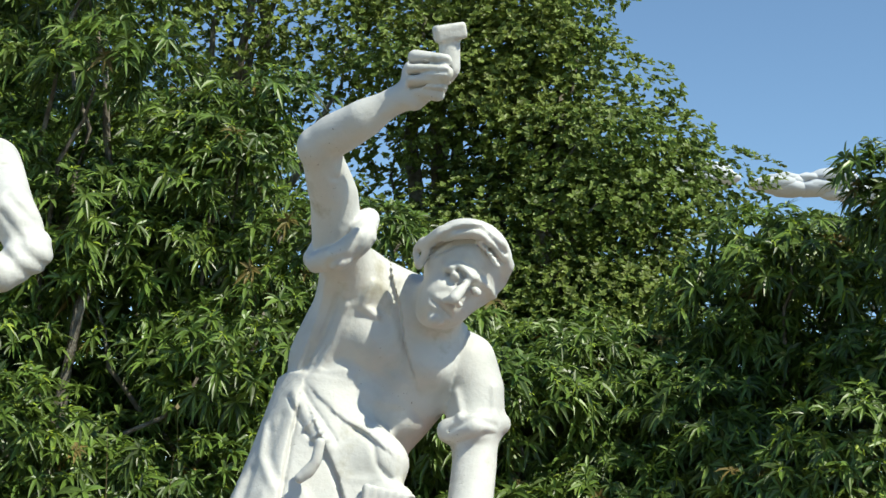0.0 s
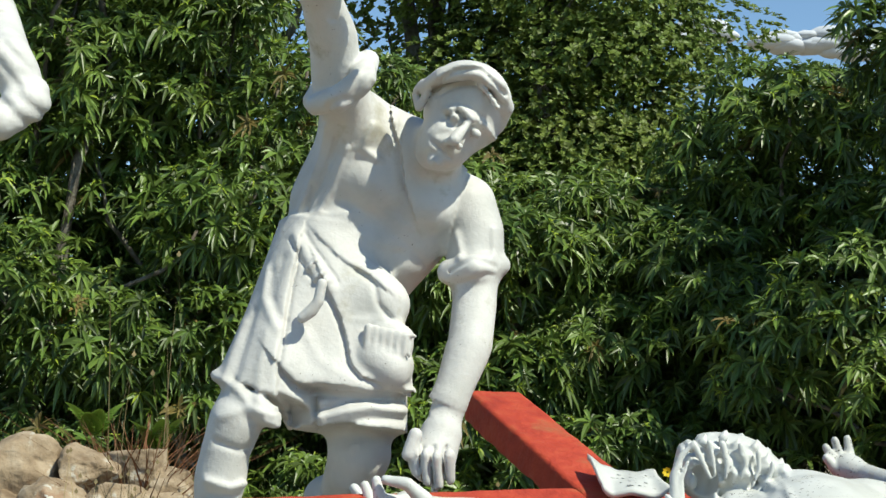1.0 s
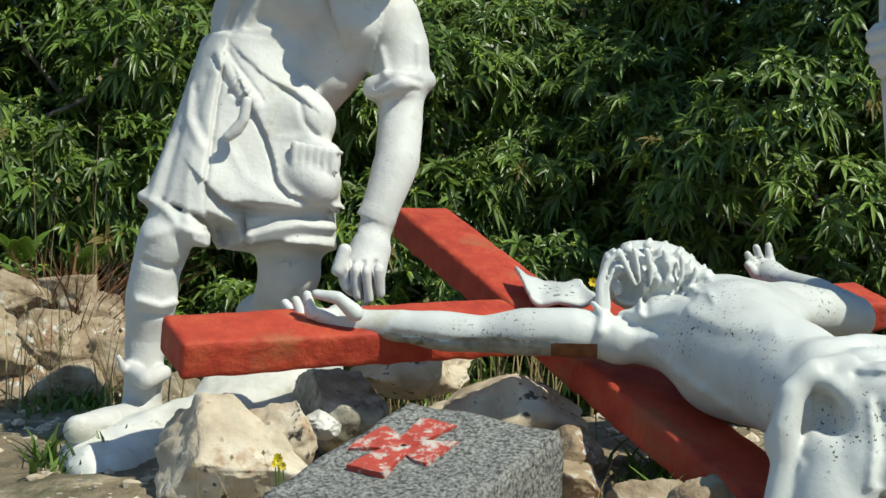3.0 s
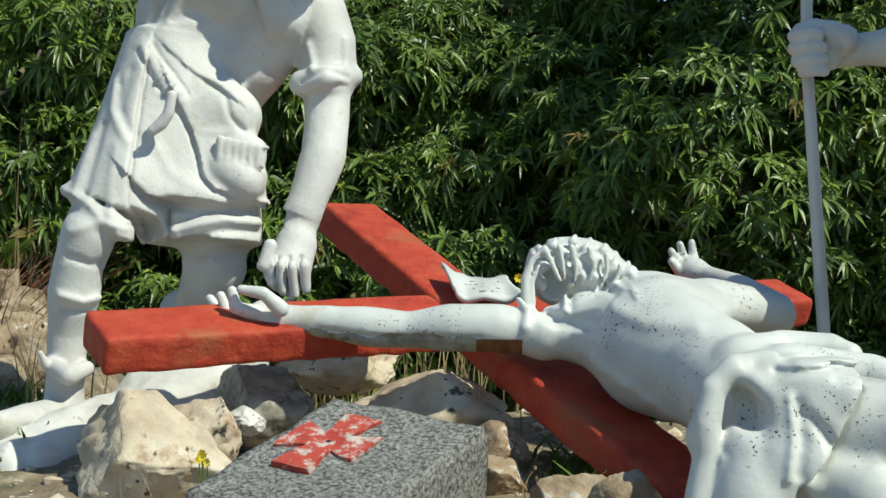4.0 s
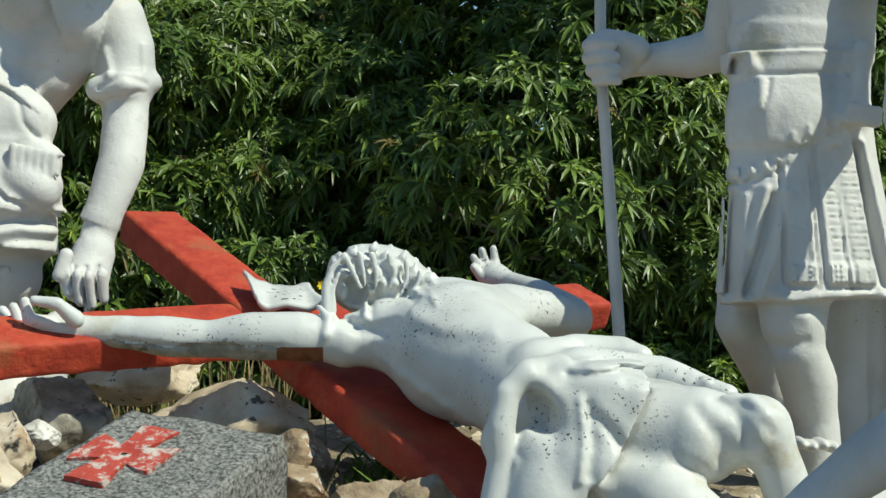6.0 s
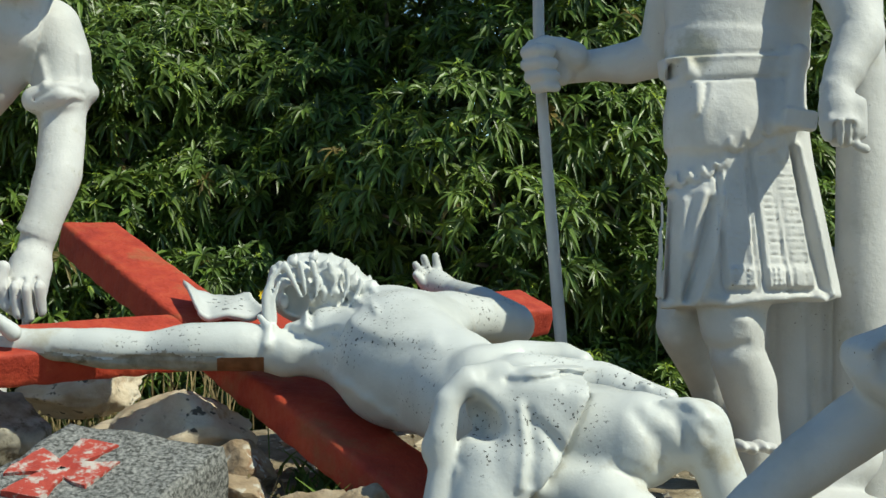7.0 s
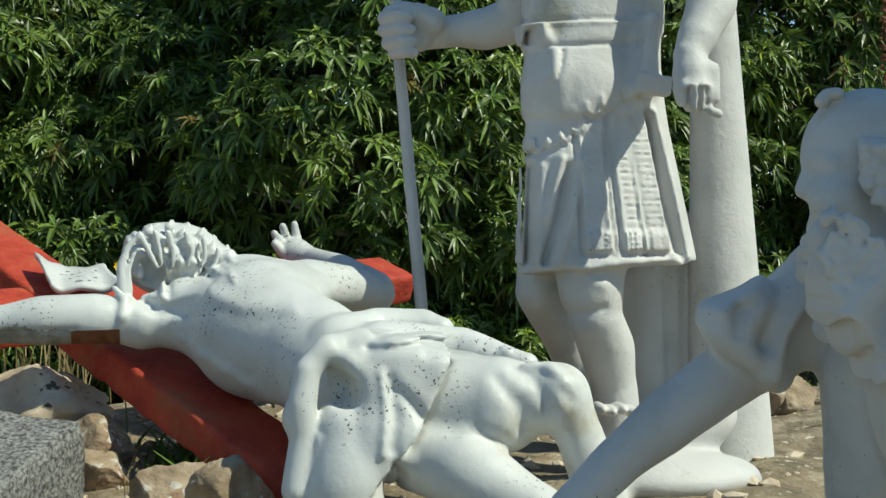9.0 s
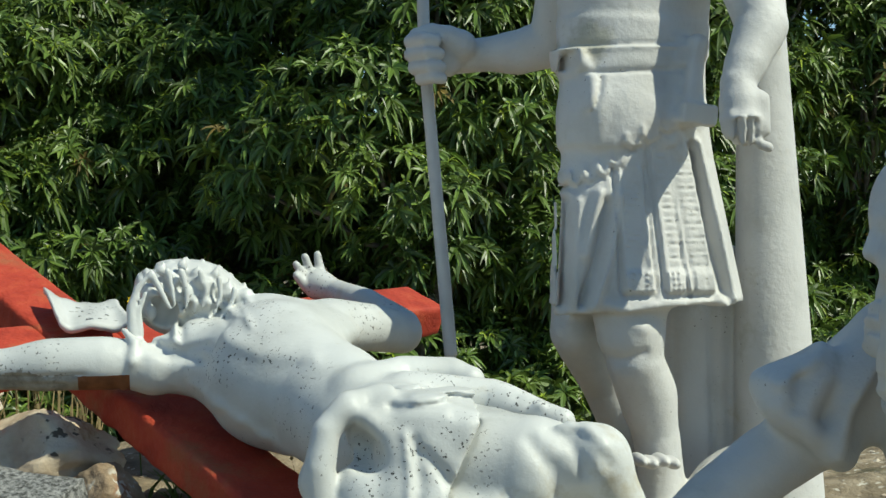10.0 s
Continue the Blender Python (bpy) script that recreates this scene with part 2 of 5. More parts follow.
        self.d[a[0]:b[0], a[1]:b[1], a[2]:b[2]] -= amp[:, None, :].astype(np.float32)
        return self

    def strands(self, on, box, length, slope, count, seed, w=0.006, h=0.008, wave=0.3):
        """Tousled locks: short wavy strokes, raised and sunk in turn, within a box (a0, b0, a1, b1) of the sheet."""
        rng = random.Random(seed)
        for i in range(count):
            a, b = rng.uniform(box[0], box[2]), rng.uniform(box[1], box[3])
            t = math.radians(slope + rng.uniform(-35, 35))
            l = length * rng.uniform(0.5, 1.2)
            bend = rng.uniform(-wave, wave) * l
            pts = [on(a + l * u * math.sin(t) + bend * math.sin(math.pi * u) * math.cos(t), b + l * u * math.cos(t) - bend * math.sin(math.pi * u) * math.sin(t)) for u in (0, 0.5, 1)]
            self.relief(*pts, w=w * rng.uniform(0.7, 1.3), h=h * (1 if i % 2 else -1))
        return self

    def skin(self):
        """Vertices and quads of the surface (surface nets)."""
        d = self.d
        d[0], d[-1], d[:, 0], d[:, -1], d[:, :, 0], d[:, :, -1] = 1, 1, 1, 1, 1, 1
        s = d < 0
        corner = [(i, j, k) for i in (0, 1) for j in (0, 1) for k in (0, 1)]
        n = np.array(d.shape) - 1
        view = lambda a, c: a[c[0]:c[0] + n[0], c[1]:c[1] + n[1], c[2]:c[2] + n[2]]
        count = sum(view(s, c).astype(np.int8) for c in corner)
        act = np.argwhere((count > 0) & (count < 8))
        val = np.stack([d[act[:, 0] + c[0], act[:, 1] + c[1], act[:, 2] + c[2]] for c in corner], 1)
        pos, hits = np.zeros((len(act), 3)), np.zeros(len(act))
        for a in range(8):
            for b in range(a + 1, 8):
                ca, cb = np.array(corner[a]), np.array(corner[b])
                if np.abs(ca - cb).sum() != 1:
                    continue
                m = (val[:, a] < 0) != (val[:, b] < 0)
                t = val[m, a] / (val[m, a] - val[m, b])
                pos[m] += ca + t[:, None] * (cb - ca)
                hits[m] += 1
        verts = self.lo + self.h * (act + pos / hits[:, None])
        idx = np.full(n, -1, np.int32)
        idx[tuple(act.T)] = np.arange(len(act))
        quads = []
        for ax in range(3):
            o = [np.array(v) for v in ((0, 0, 0), (1, 0, 0), (0, 1, 0), (0, 0, 1))][1:]
            e, u, w = o[ax], o[(ax + 1) % 3], o[(ax + 2) % 3]
            a = s[tuple(slice(0, d.shape[i] - e[i]) for i in range(3))]
            b = s[tuple(slice(e[i], d.shape[i]) for i in range(3))]
            p = np.argwhere(a != b)
            p = p[((p > 0) | (e[None] > 0)).all(1) & (p < n).all(1)]
            flip = s[tuple(p.T)]
            g = lambda q: idx[tuple(q.T)]
            f = np.stack([g(p - u - w), g(p - w), g(p), g(p - u)], 1)
            f[~flip] = f[~flip][:, ::-1]
            quads.append(f[(f >= 0).all(1)])
        return verts, np.concatenate(quads)


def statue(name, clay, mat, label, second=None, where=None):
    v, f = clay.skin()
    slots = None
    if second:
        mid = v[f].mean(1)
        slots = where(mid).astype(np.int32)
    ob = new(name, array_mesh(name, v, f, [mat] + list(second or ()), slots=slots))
    return tagged(ob, label=label, category="statue", group="white statues")


def box_bm(size, bevel=0.01, rough=0.0, cuts=0, seed=0):
    bm = bmesh.new()
    bmesh.ops.create_cube(bm, size=1)
    bmesh.ops.scale(bm, vec=size, verts=bm.verts)
    if cuts:
        bmesh.ops.subdivide_edges(bm, edges=bm.edges[:], cuts=cuts, use_grid_fill=True)
    elif bevel:
        bmesh.ops.bevel(bm, geom=bm.edges[:], offset=bevel, segments=2, affect="EDGES", profile=0.5)
    if rough:
        for v in bm.verts:
            v.co += noise.noise_vector(v.co * 9 + Vector((seed, 0, 0))) * rough + noise.noise_vector(v.co * 30) * rough * 0.4
    return bm


def rock(center, size, seed, mat=None, turn=0.0, label="rough pale limestone boulder", group="rocks on the mound", flat=6, name="rock", category="rock"):
    """A broken boulder: a ball clipped by random planes and roughened."""
    rng = random.Random(seed)
    bm = bmesh.new()
    bmesh.ops.create_icosphere(bm, subdivisions=5, radius=1.0)
    planes = []
    for _ in range(flat * 2):
        n = Vector((rng.uniform(-1, 1), rng.uniform(-1, 1), rng.uniform(-0.6, 1))).normalized()
        planes.append((n, rng.uniform(0.48, 0.82)))
    off = Vector((seed * 3.1, seed * 1.7, 0))
    for v in bm.verts:
        p = v.co.copy()
        for n, d in planes:
            e = p.dot(n) - d
            if e > 0:
                p -= n * e * 0.97
        p += p.normalized() * (0.07 * noise.noise(p * 2.2 + off) + 0.05 * noise.noise(p * 5 + off) + 0.03 * noise.noise(p * 13 + off) + 0.012 * noise.noise(p * 30 + off))
        v.co = Vector((p.x * size[0], p.y * size[1], p.z * size[2]))
    ob = part(name, bm, mat or LIMESTONE, None, smooth=True)
    ob.location, ob.rotation_euler = center, (0, 0, radians(turn))
    return tagged(ob, label=label, category=category, group=group)


def sheet(o, u, v):
    """A drawing sheet in space: its corner and its two unit steps; gives the place of (a, b) on it."""
    return lambda a, b, fore=0.0: (o[0] + a * u[0] + b * v[0], o[1] + a * u[1] + b * v[1] - fore, o[2] + a * u[2] + b * v[2])

# ---- ground ----
def ground_height(x, y):
    """The rocky mound rises in front of the group and runs level behind it."""
    t = min(1.0, max(0.0, (y - 0.9) / 1.25))
    z = 1.0 * t * t * (3 - 2 * t)
    z += 0.05 * min(1.0, max(0.0, (y - 2.3) / 0.8)) - 0.04 * min(1, max(0, (x - 0.2) / 0.8))
    drop = min(1.0, max(0.0, (y - 3.7) / 1.2))
    left = min(1.0, max(0.0, (-0.75 - x) / 0.5)) * min(1.0, max(0.0, (5.6 - y) / 0.7))
    z -= 0.75 * drop * drop * (3 - 2 * drop) * (1 - left)
    if 1.0 < y < 12:
        z += 0.045 * noise.noise(Vector((x * 1.7, y * 1.7, 3))) + 0.018 * noise.noise(Vector((x * 7, y * 7, 1)))
    return z


gx = np.unique(np.concatenate([np.linspace(-1500, -12, 14), np.linspace(-12, -3, 19), np.linspace(-3, 3, 110), np.linspace(3, 12, 19), np.linspace(12, 1500, 14)]))
gy = np.unique(np.concatenate([np.linspace(-1500, -3, 14), np.linspace(-3, 0.8, 10), np.linspace(0.8, 6, 100), np.linspace(6, 14, 20), np.linspace(14, 1800, 14)]))
gv = [(x, y, ground_height(x, y)) for y in gy for x in gx]
gi = np.arange(len(gx) * len(gy)).reshape(len(gy), len(gx))
gf = np.stack([gi[:-1, :-1], gi[:-1, 1:], gi[1:, 1:], gi[1:, :-1]], -1).reshape(-1, 4)
ground = tagged(new("ground", array_mesh("ground", gv, gf, [EARTH])), label="dry stony earth with moss and thin grass", category="ground", kind="structure")

# ---- the red cross ----
along, across, face = Vector((0.509, -0.786, -0.350)), Vector((0.844, 0.536, 0.025)), Vector((0.168, -0.308, 0.936))
cross_m = Matrix((along, across, face)).transposed().to_4x4()
cross_m.translation = (-0.044, 3.206, 1.363)


def beam(name, center, half, seed, parent):
    """A cast beam with rounded, uneven edges and a chipped underside."""
    c = Clay(np.array(center) - half - 0.03, np.array(center) + half + 0.03, h=0.006)
    c.block(center, half, edge=0.010, k=0.004)
    v, f = c.skin()
    low = v[:, 2] < center[2] - half[2] * 0.45
    q = np.array([noise.noise_vector(Vector(p) * 24 + Vector((seed, 0, 0))) for p in v])
    q2 = np.array([noise.noise(Vector(p) * 9 + Vector((seed, 5, 0))) for p in v])
    v = v + q * np.where(low, 0.0045, 0.0012)[:, None]
    v[:, 2] += q2 * 0.0025
    ob = new(name, array_mesh(name, v, f, [RED]))
    ob.parent = parent
    return ob


def red_cross():
    root = tagged(new("cross"), label="large red painted cross lying tilted on rough stones", category="cross")
    root.matrix_world = cross_m
    beam("upright_beam", (0.365, 0, -0.039), np.array((1.01, 0.075, 0.039)), 1, root)
    for sign, size in ((-1, 0.765), (1, 0.86)):
        beam("crossbeam", (0, sign * (0.0755 + size / 2), -0.0395), np.array((0.071, size / 2, 0.0375)), 5 + sign, root)
    return root


red_cross()

# ---- statues ----
def fist(c, knuckles, r, k=0.0025):
    """Folded fingers side by side: (start, end) pairs."""
    for a, b in knuckles:
        c.limb((*a, r), (*b, r * 0.9), k=k)


def workman():
    c = Clay((-1.22, 2.78, 0.95), (-0.12, 3.85, 2.72), h=0.0045)
    # raised arm and mallet
    c.limb((*(-0.405, 2.892, 2.556), 0.022), (*(-0.405, 2.881, 2.609), 0.022), k=0.01)
    c.block((-0.405, 2.877, 2.629), (0.033, 0.030, 0.017), turn=(20, -12, 10), edge=0.006, k=0.006)
    c.lump((-0.459, 2.917, 2.543), (0.052, 0.045, 0.040), turn=(0, 30, 0), k=0.015)
    fist(c, (((-0.473, 2.868, 2.573), (-0.407, 2.840, 2.555)), ((-0.477, 2.863, 2.547), (-0.403, 2.836, 2.528)), ((-0.475, 2.868, 2.525), (-0.410, 2.849, 2.511)), ((-0.465, 2.883, 2.508), (-0.424, 2.870, 2.494))), 0.016)
    c.limb((*(-0.474, 2.896, 2.488), 0.018), (*(-0.413, 2.904, 2.538), 0.014), k=0.012)
    c.limb((*(-0.492, 2.910, 2.507), 0.030), (*(-0.531, 2.917, 2.492), 0.028), (*(-0.593, 2.936, 2.462), 0.040), (*(-0.659, 2.972, 2.439), 0.044), (*(-0.697, 2.991, 2.422), 0.041), k=0.02)
    c.limb((*(-0.694, 3.003, 2.415), 0.043), (*(-0.680, 3.103, 2.335), 0.053), (*(-0.682, 3.172, 2.248), 0.057), (*(-0.664, 3.291, 2.180), 0.067), k=0.02)
    c.relief((-0.506, 2.841, 2.483), (-0.551, 2.840, 2.454), (-0.629, 2.892, 2.398), w=0.012, h=0.003).relief((-0.668, 2.894, 2.357), (-0.629, 2.900, 2.358), w=0.006, h=-0.004)
    # rolled sleeve
    c.limb((*(-0.723, 3.145, 2.198), 0.023), (*(-0.659, 3.082, 2.199), 0.029), (*(-0.611, 3.081, 2.236), 0.029), (*(-0.615, 3.170, 2.302), 0.025), (*(-0.668, 3.265, 2.307), 0.028), (*(-0.732, 3.264, 2.267), 0.028), (*(-0.734, 3.171, 2.212), 0.025), k=0.012)
    c.relief((-0.679, 2.979, 2.182), (-0.627, 2.984, 2.198), (-0.596, 3.027, 2.261), w=0.007, h=-0.006).relief((-0.667, 2.987, 2.153), (-0.609, 2.991, 2.173), (-0.584, 3.035, 2.227), w=0.006, h=-0.005)
    # trunk under the shirt
    c.limb((*(-0.653, 3.317, 2.159), 0.093), (*(-0.723, 3.368, 2.008), 0.103), (*(-0.735, 3.392, 1.879), 0.101), k=0.05)
    c.limb((*(-0.556, 3.383, 2.104), 0.111), (*(-0.618, 3.403, 1.961), 0.119), (*(-0.674, 3.429, 1.844), 0.101), k=0.06)
    c.limb((*(-0.465, 3.413, 2.017), 0.080), (*(-0.564, 3.426, 1.938), 0.096), (*(-0.635, 3.442, 1.806), 0.067), k=0.05)
    c.lump((-0.622, 3.282, 2.050), (0.075, 0.05, 0.055), turn=(0, 30, 0), k=0.03)
    c.lump((-0.505, 3.328, 2.006), (0.06, 0.045, 0.05), turn=(0, 30, 0), k=0.03)
    c.lump((-0.683, 3.310, 1.969), (0.05, 0.05, 0.035), k=0.02).lump((-0.625, 3.328, 1.920), (0.05, 0.05, 0.032), turn=(0, 20, 0), k=0.02).lump((-0.573, 3.375, 1.874), (0.045, 0.045, 0.035), k=0.02)
    # shirt edges and folds
    c.relief((-0.568, 3.202, 2.178), (-0.550, 3.216, 2.117), (-0.540, 3.233, 2.044), (-0.527, 3.244, 1.995), w=0.02, h=0.012, step=-1)
    c.relief((-0.416, 3.242, 2.084), (-0.431, 3.257, 1.998), (-0.450, 3.269, 1.924), w=0.02, h=0.010, step=1)
    c.relief((-0.605, 3.199, 2.165), (-0.630, 3.206, 2.115), (-0.600, 3.214, 2.096), w=0.010, h=0.009)
    c.relief((-0.692, 3.192, 2.137), (-0.729, 3.205, 2.050), (-0.776, 3.213, 1.975), w=0.008, h=-0.008).relief((-0.667, 3.201, 2.114), (-0.704, 3.213, 2.026), (-0.759, 3.223, 1.939), w=0.009, h=0.008)
    c.relief((-0.717, 3.184, 2.161), (-0.747, 3.197, 2.074), (-0.784, 3.209, 1.987), w=0.008, h=0.006).relief((-0.753, 3.204, 2.037), (-0.766, 3.217, 1.963), w=0.006, h=-0.005)
    shirt = sheet((-1.426, 2.966, 2.754), (0.001241, 0.000167, 0.000038), (0.000004, 0.000246, -0.001228))
    for a, b, e, h in (((600, 500), (580, 560), (545, 620), -0.010), ((625, 540), (600, 600), (560, 650), 0.009), ((585, 560), (560, 610), (528, 655), 0.010), ((570, 590), (545, 640), (520, 675), -0.009), ((650, 640), (690, 665), (720, 680), 0.007), ((600, 690), (650, 720), (700, 725), -0.007), ((560, 690), (620, 735), (680, 765), 0.008), ((640, 660), (625, 690), (640, 720), -0.006), ((690, 690), (720, 715), (735, 740), -0.006), ((700, 500), (708, 560), (720, 636), -0.010), ((676, 505), (690, 560), (700, 600), 0.008), ((815, 585), (806, 640), (788, 700), -0.010), ((830, 600), (822, 650), (806, 700), 0.008), ((560, 720), (590, 700), (640, 690), 0.006)):
        c.relief(*[shirt(*q) for q in (a, b, e)], w=0.010, h=0.4 * h)
    # neck
    c.limb((*(-0.511, 3.373, 2.083), 0.059), (*(-0.458, 3.286, 2.142), 0.062), k=0.03)
    # head, bent down and leaning
    c.lump((-0.404, 3.259, 2.213), (0.092, 0.107, 0.106), turn=(0, 32, 0), k=0.01)
    c.lump((-0.442, 3.219, 2.129), (0.058, 0.072, 0.066), turn=(0, 35, 0), k=0.03)
    c.lump((-0.475, 3.228, 2.113), (0.03, 0.045, 0.04), turn=(0, 35, 0), k=0.02)
    c.limb((*(-0.381, 3.162, 2.174), 0.009), (*(-0.413, 3.123, 2.117), 0.013), k=0.008)
    c.lump((-0.427, 3.136, 2.117), (0.010, 0.012, 0.008), k=0.006).lump((-0.405, 3.146, 2.107), (0.009, 0.012, 0.008), k=0.006)
    c.lump((-0.416, 3.134, 2.170), (0.020, 0.016, 0.013), turn=(0, 40, 0), k=0.008, cut=True).lump((-0.368, 3.151, 2.135), (0.018, 0.016, 0.012), turn=(0, 40, 0), k=0.008, cut=True)
    c.relief((-0.433, 3.118, 2.176), (-0.411, 3.119, 2.186), (-0.392, 3.125, 2.170), w=0.004, h=-0.007).lump((-0.418, 3.153, 2.175), (0.014, 0.014, 0.010), turn=(0, 40, 0), k=0.004).lump((-0.371, 3.171, 2.140), (0.013, 0.014, 0.010), turn=(0, 40, 0), k=0.004)
    c.relief((-0.436, 3.115, 2.190), (-0.409, 3.118, 2.196), (-0.382, 3.126, 2.175), w=0.008, h=0.009).relief((-0.373, 3.128, 2.168), (-0.351, 3.133, 2.158), (-0.339, 3.138, 2.143), w=0.008, h=0.008)
    c.relief((-0.430, 3.119, 2.174), (-0.411, 3.120, 2.184), (-0.394, 3.125, 2.168), w=0.0035, h=-0.005).relief((-0.430, 3.121, 2.162), (-0.415, 3.126, 2.150), (-0.398, 3.127, 2.156), w=0.004, h=-0.004)
    c.relief((-0.464, 3.125, 2.118), (-0.447, 3.130, 2.106), (-0.428, 3.136, 2.089), w=0.004, h=-0.006).relief((-0.457, 3.125, 2.128), (-0.440, 3.130, 2.114), (-0.420, 3.136, 2.097), w=0.006, h=0.003)
    c.relief((-0.461, 3.129, 2.104), (-0.444, 3.134, 2.090), (-0.432, 3.138, 2.078), w=0.006, h=0.003).relief((-0.430, 3.126, 2.138), (-0.454, 3.124, 2.134), (-0.469, 3.123, 2.125), w=0.005, h=-0.003)
    c.relief((-0.448, 3.121, 2.152), (-0.466, 3.122, 2.133), (-0.472, 3.126, 2.109), w=0.012, h=0.006).lump((-0.458, 3.170, 2.078), (0.018, 0.018, 0.014), k=0.012)
    c.relief((-0.418, 3.114, 2.206), (-0.382, 3.121, 2.199), (-0.358, 3.128, 2.178), w=0.004, h=-0.003)
    # ear
    c.limb((*(-0.508, 3.197, 2.241), 0.009), (*(-0.492, 3.187, 2.254), 0.009), (*(-0.483, 3.182, 2.232), 0.008), (*(-0.502, 3.196, 2.203), 0.010), (*(-0.511, 3.200, 2.229), 0.008), k=0.006)
    # cloth cap and fringe
    c.lump((-0.394, 3.275, 2.242), (0.095, 0.115, 0.075), turn=(0, 30, 0), k=0.012)
    c.limb((*(-0.490, 3.189, 2.247), 0.015), (*(-0.442, 3.141, 2.263), 0.019), (*(-0.379, 3.128, 2.268), 0.020), (*(-0.326, 3.161, 2.244), 0.019), (*(-0.311, 3.221, 2.208), 0.018), (*(-0.336, 3.275, 2.180), 0.018), k=0.010)
    c.relief((-0.469, 3.101, 2.237), (-0.419, 3.102, 2.266), (-0.358, 3.110, 2.271), (-0.310, 3.125, 2.227), w=0.005, h=-0.008).relief((-0.461, 3.105, 2.223), (-0.412, 3.108, 2.243), (-0.358, 3.114, 2.247), (-0.316, 3.128, 2.209), w=0.005, h=-0.007)
    c.relief((-0.455, 3.100, 2.253), (-0.407, 3.102, 2.277), (-0.358, 3.109, 2.276), w=0.006, h=0.006)
    on = sheet((-1.398, 2.907, 2.731), (0.001216, 0.000164, 0.000037), (0.000004, 0.000242, -0.001204))
    for x, y in ((850, 432), (859, 440), (867, 450), (874, 460), (880, 470)):
        c.lump(on(x, y), (0.008, 0.010, 0.006), turn=(0, 30, 0), k=0.005)
    # lowered arm with rolled sleeve
    c.limb((*(-0.413, 3.400, 2.016), 0.065), (*(-0.392, 3.396, 1.950), 0.065), (*(-0.390, 3.391, 1.872), 0.067), k=0.025)
    c.limb((*(-0.440, 3.316, 1.850), 0.028), (*(-0.383, 3.292, 1.858), 0.030), (*(-0.333, 3.378, 1.872), 0.025), (*(-0.362, 3.474, 1.886), 0.025), (*(-0.438, 3.448, 1.860), 0.025), (*(-0.447, 3.347, 1.849), 0.025), k=0.012)
    c.relief((-0.435, 3.183, 1.848), (-0.381, 3.186, 1.874), (-0.303, 3.201, 1.856), w=0.006, h=-0.006).relief((-0.417, 3.192, 1.819), (-0.357, 3.196, 1.842), (-0.309, 3.202, 1.844), w=0.005, h=-0.005)
    c.relief((-0.344, 3.279, 1.951), (-0.341, 3.291, 1.890), w=0.008, h=0.006).relief((-0.431, 3.269, 1.936), (-0.415, 3.283, 1.882), w=0.010, h=0.008)
    c.limb((*(-0.388, 3.359, 1.843), 0.054), (*(-0.384, 3.336, 1.777), 0.050), (*(-0.387, 3.294, 1.686), 0.050), (*(-0.418, 3.242, 1.559), 0.036), (*(-0.431, 3.235, 1.516), 0.035), k=0.02)
    c.limb((*(-0.437, 3.216, 1.485), 0.046), (*(-0.452, 3.190, 1.431), 0.051), k=0.015)
    fist(c, (((-0.481, 3.143, 1.450), (-0.475, 3.138, 1.409)), ((-0.458, 3.127, 1.444), (-0.454, 3.133, 1.392)), ((-0.432, 3.120, 1.440), (-0.430, 3.137, 1.385)), ((-0.409, 3.133, 1.445), (-0.408, 3.149, 1.395))), 0.015, k=0.014)
    c.limb((*(-0.481, 3.139, 1.486), 0.015), (*(-0.495, 3.132, 1.444), 0.014), k=0.01)
    c.limb((*(-0.440, 3.165, 1.391), 0.008), (*(-0.442, 3.168, 1.355), 0.008), k=0.004)
    grip = sheet((-1.354, 2.899, 2.373), (0.001177, 0.000156, 0.000031), (0.000015, 0.000124, -0.001182))
    for x in (744, 764, 785):
        c.relief(grip(x, 792), grip(x - 1, 825), grip(x + 2, 858), w=0.0035, h=-0.008)
    raised = sheet((-1.305, 2.714, 2.656), (0.001136, 0.000153, 0.000034), (0.000004, 0.000226, -0.001124))
    for y in (112, 132, 152):
        c.relief(raised(726, y - 2), raised(760, y), raised(794, y + 6), w=0.0035, h=-0.008)
    # tunic skirt in two layers
    q = sheet((-1.269, 3.054, 2.226), (0.001209, 0.000116, 0.000012), (0.000006, 0.000059, -0.001213))
    c.cup((-0.724, 3.342, 1.954), (-0.745, 3.295, 1.589), 0.119, 0.204, deep=0.70, k=0.03)
    c.cup((-0.655, 3.315, 1.70), (-0.655, 3.290, 1.487), 0.120, 0.132, deep=0.88, k=0.012)
    c.cup((-0.735, 3.310, 1.93), (-0.832, 3.205, 1.560), 0.075, 0.116, deep=0.78, k=0.03)
    c.limb((*(-0.926, 3.180, 1.600), 0.014), (*(-0.870, 3.122, 1.566), 0.015), (*(-0.818, 3.116, 1.533), 0.014), (*(-0.790, 3.130, 1.512), 0.010), k=0.016)
    c.limb((*q(372, 590), 0.014), (*q(398, 592), 0.012), k=0.008)
    # overlapping back panel and its hem
    c.relief(q(412, 280), q(404, 340), q(400, 420), q(397, 500), q(402, 575), w=0.026, h=0.012, step=1)
    c.relief(q(415, 285), q(408, 340), q(404, 420), q(401, 500), w=0.004, h=-0.007)
    c.relief(q(268, 514), q(330, 540), q(358, 572), q(395, 588), w=0.008, h=0.006)
    # curved apron hem
    c.relief(q(402, 498), q(430, 526), q(480, 540), q(545, 543), q(600, 538), q(620, 552), w=0.022, h=0.016, step=-1)
    c.relief(q(404, 512), q(432, 538), q(482, 552), q(548, 555), q(604, 550), w=0.007, h=-0.010)
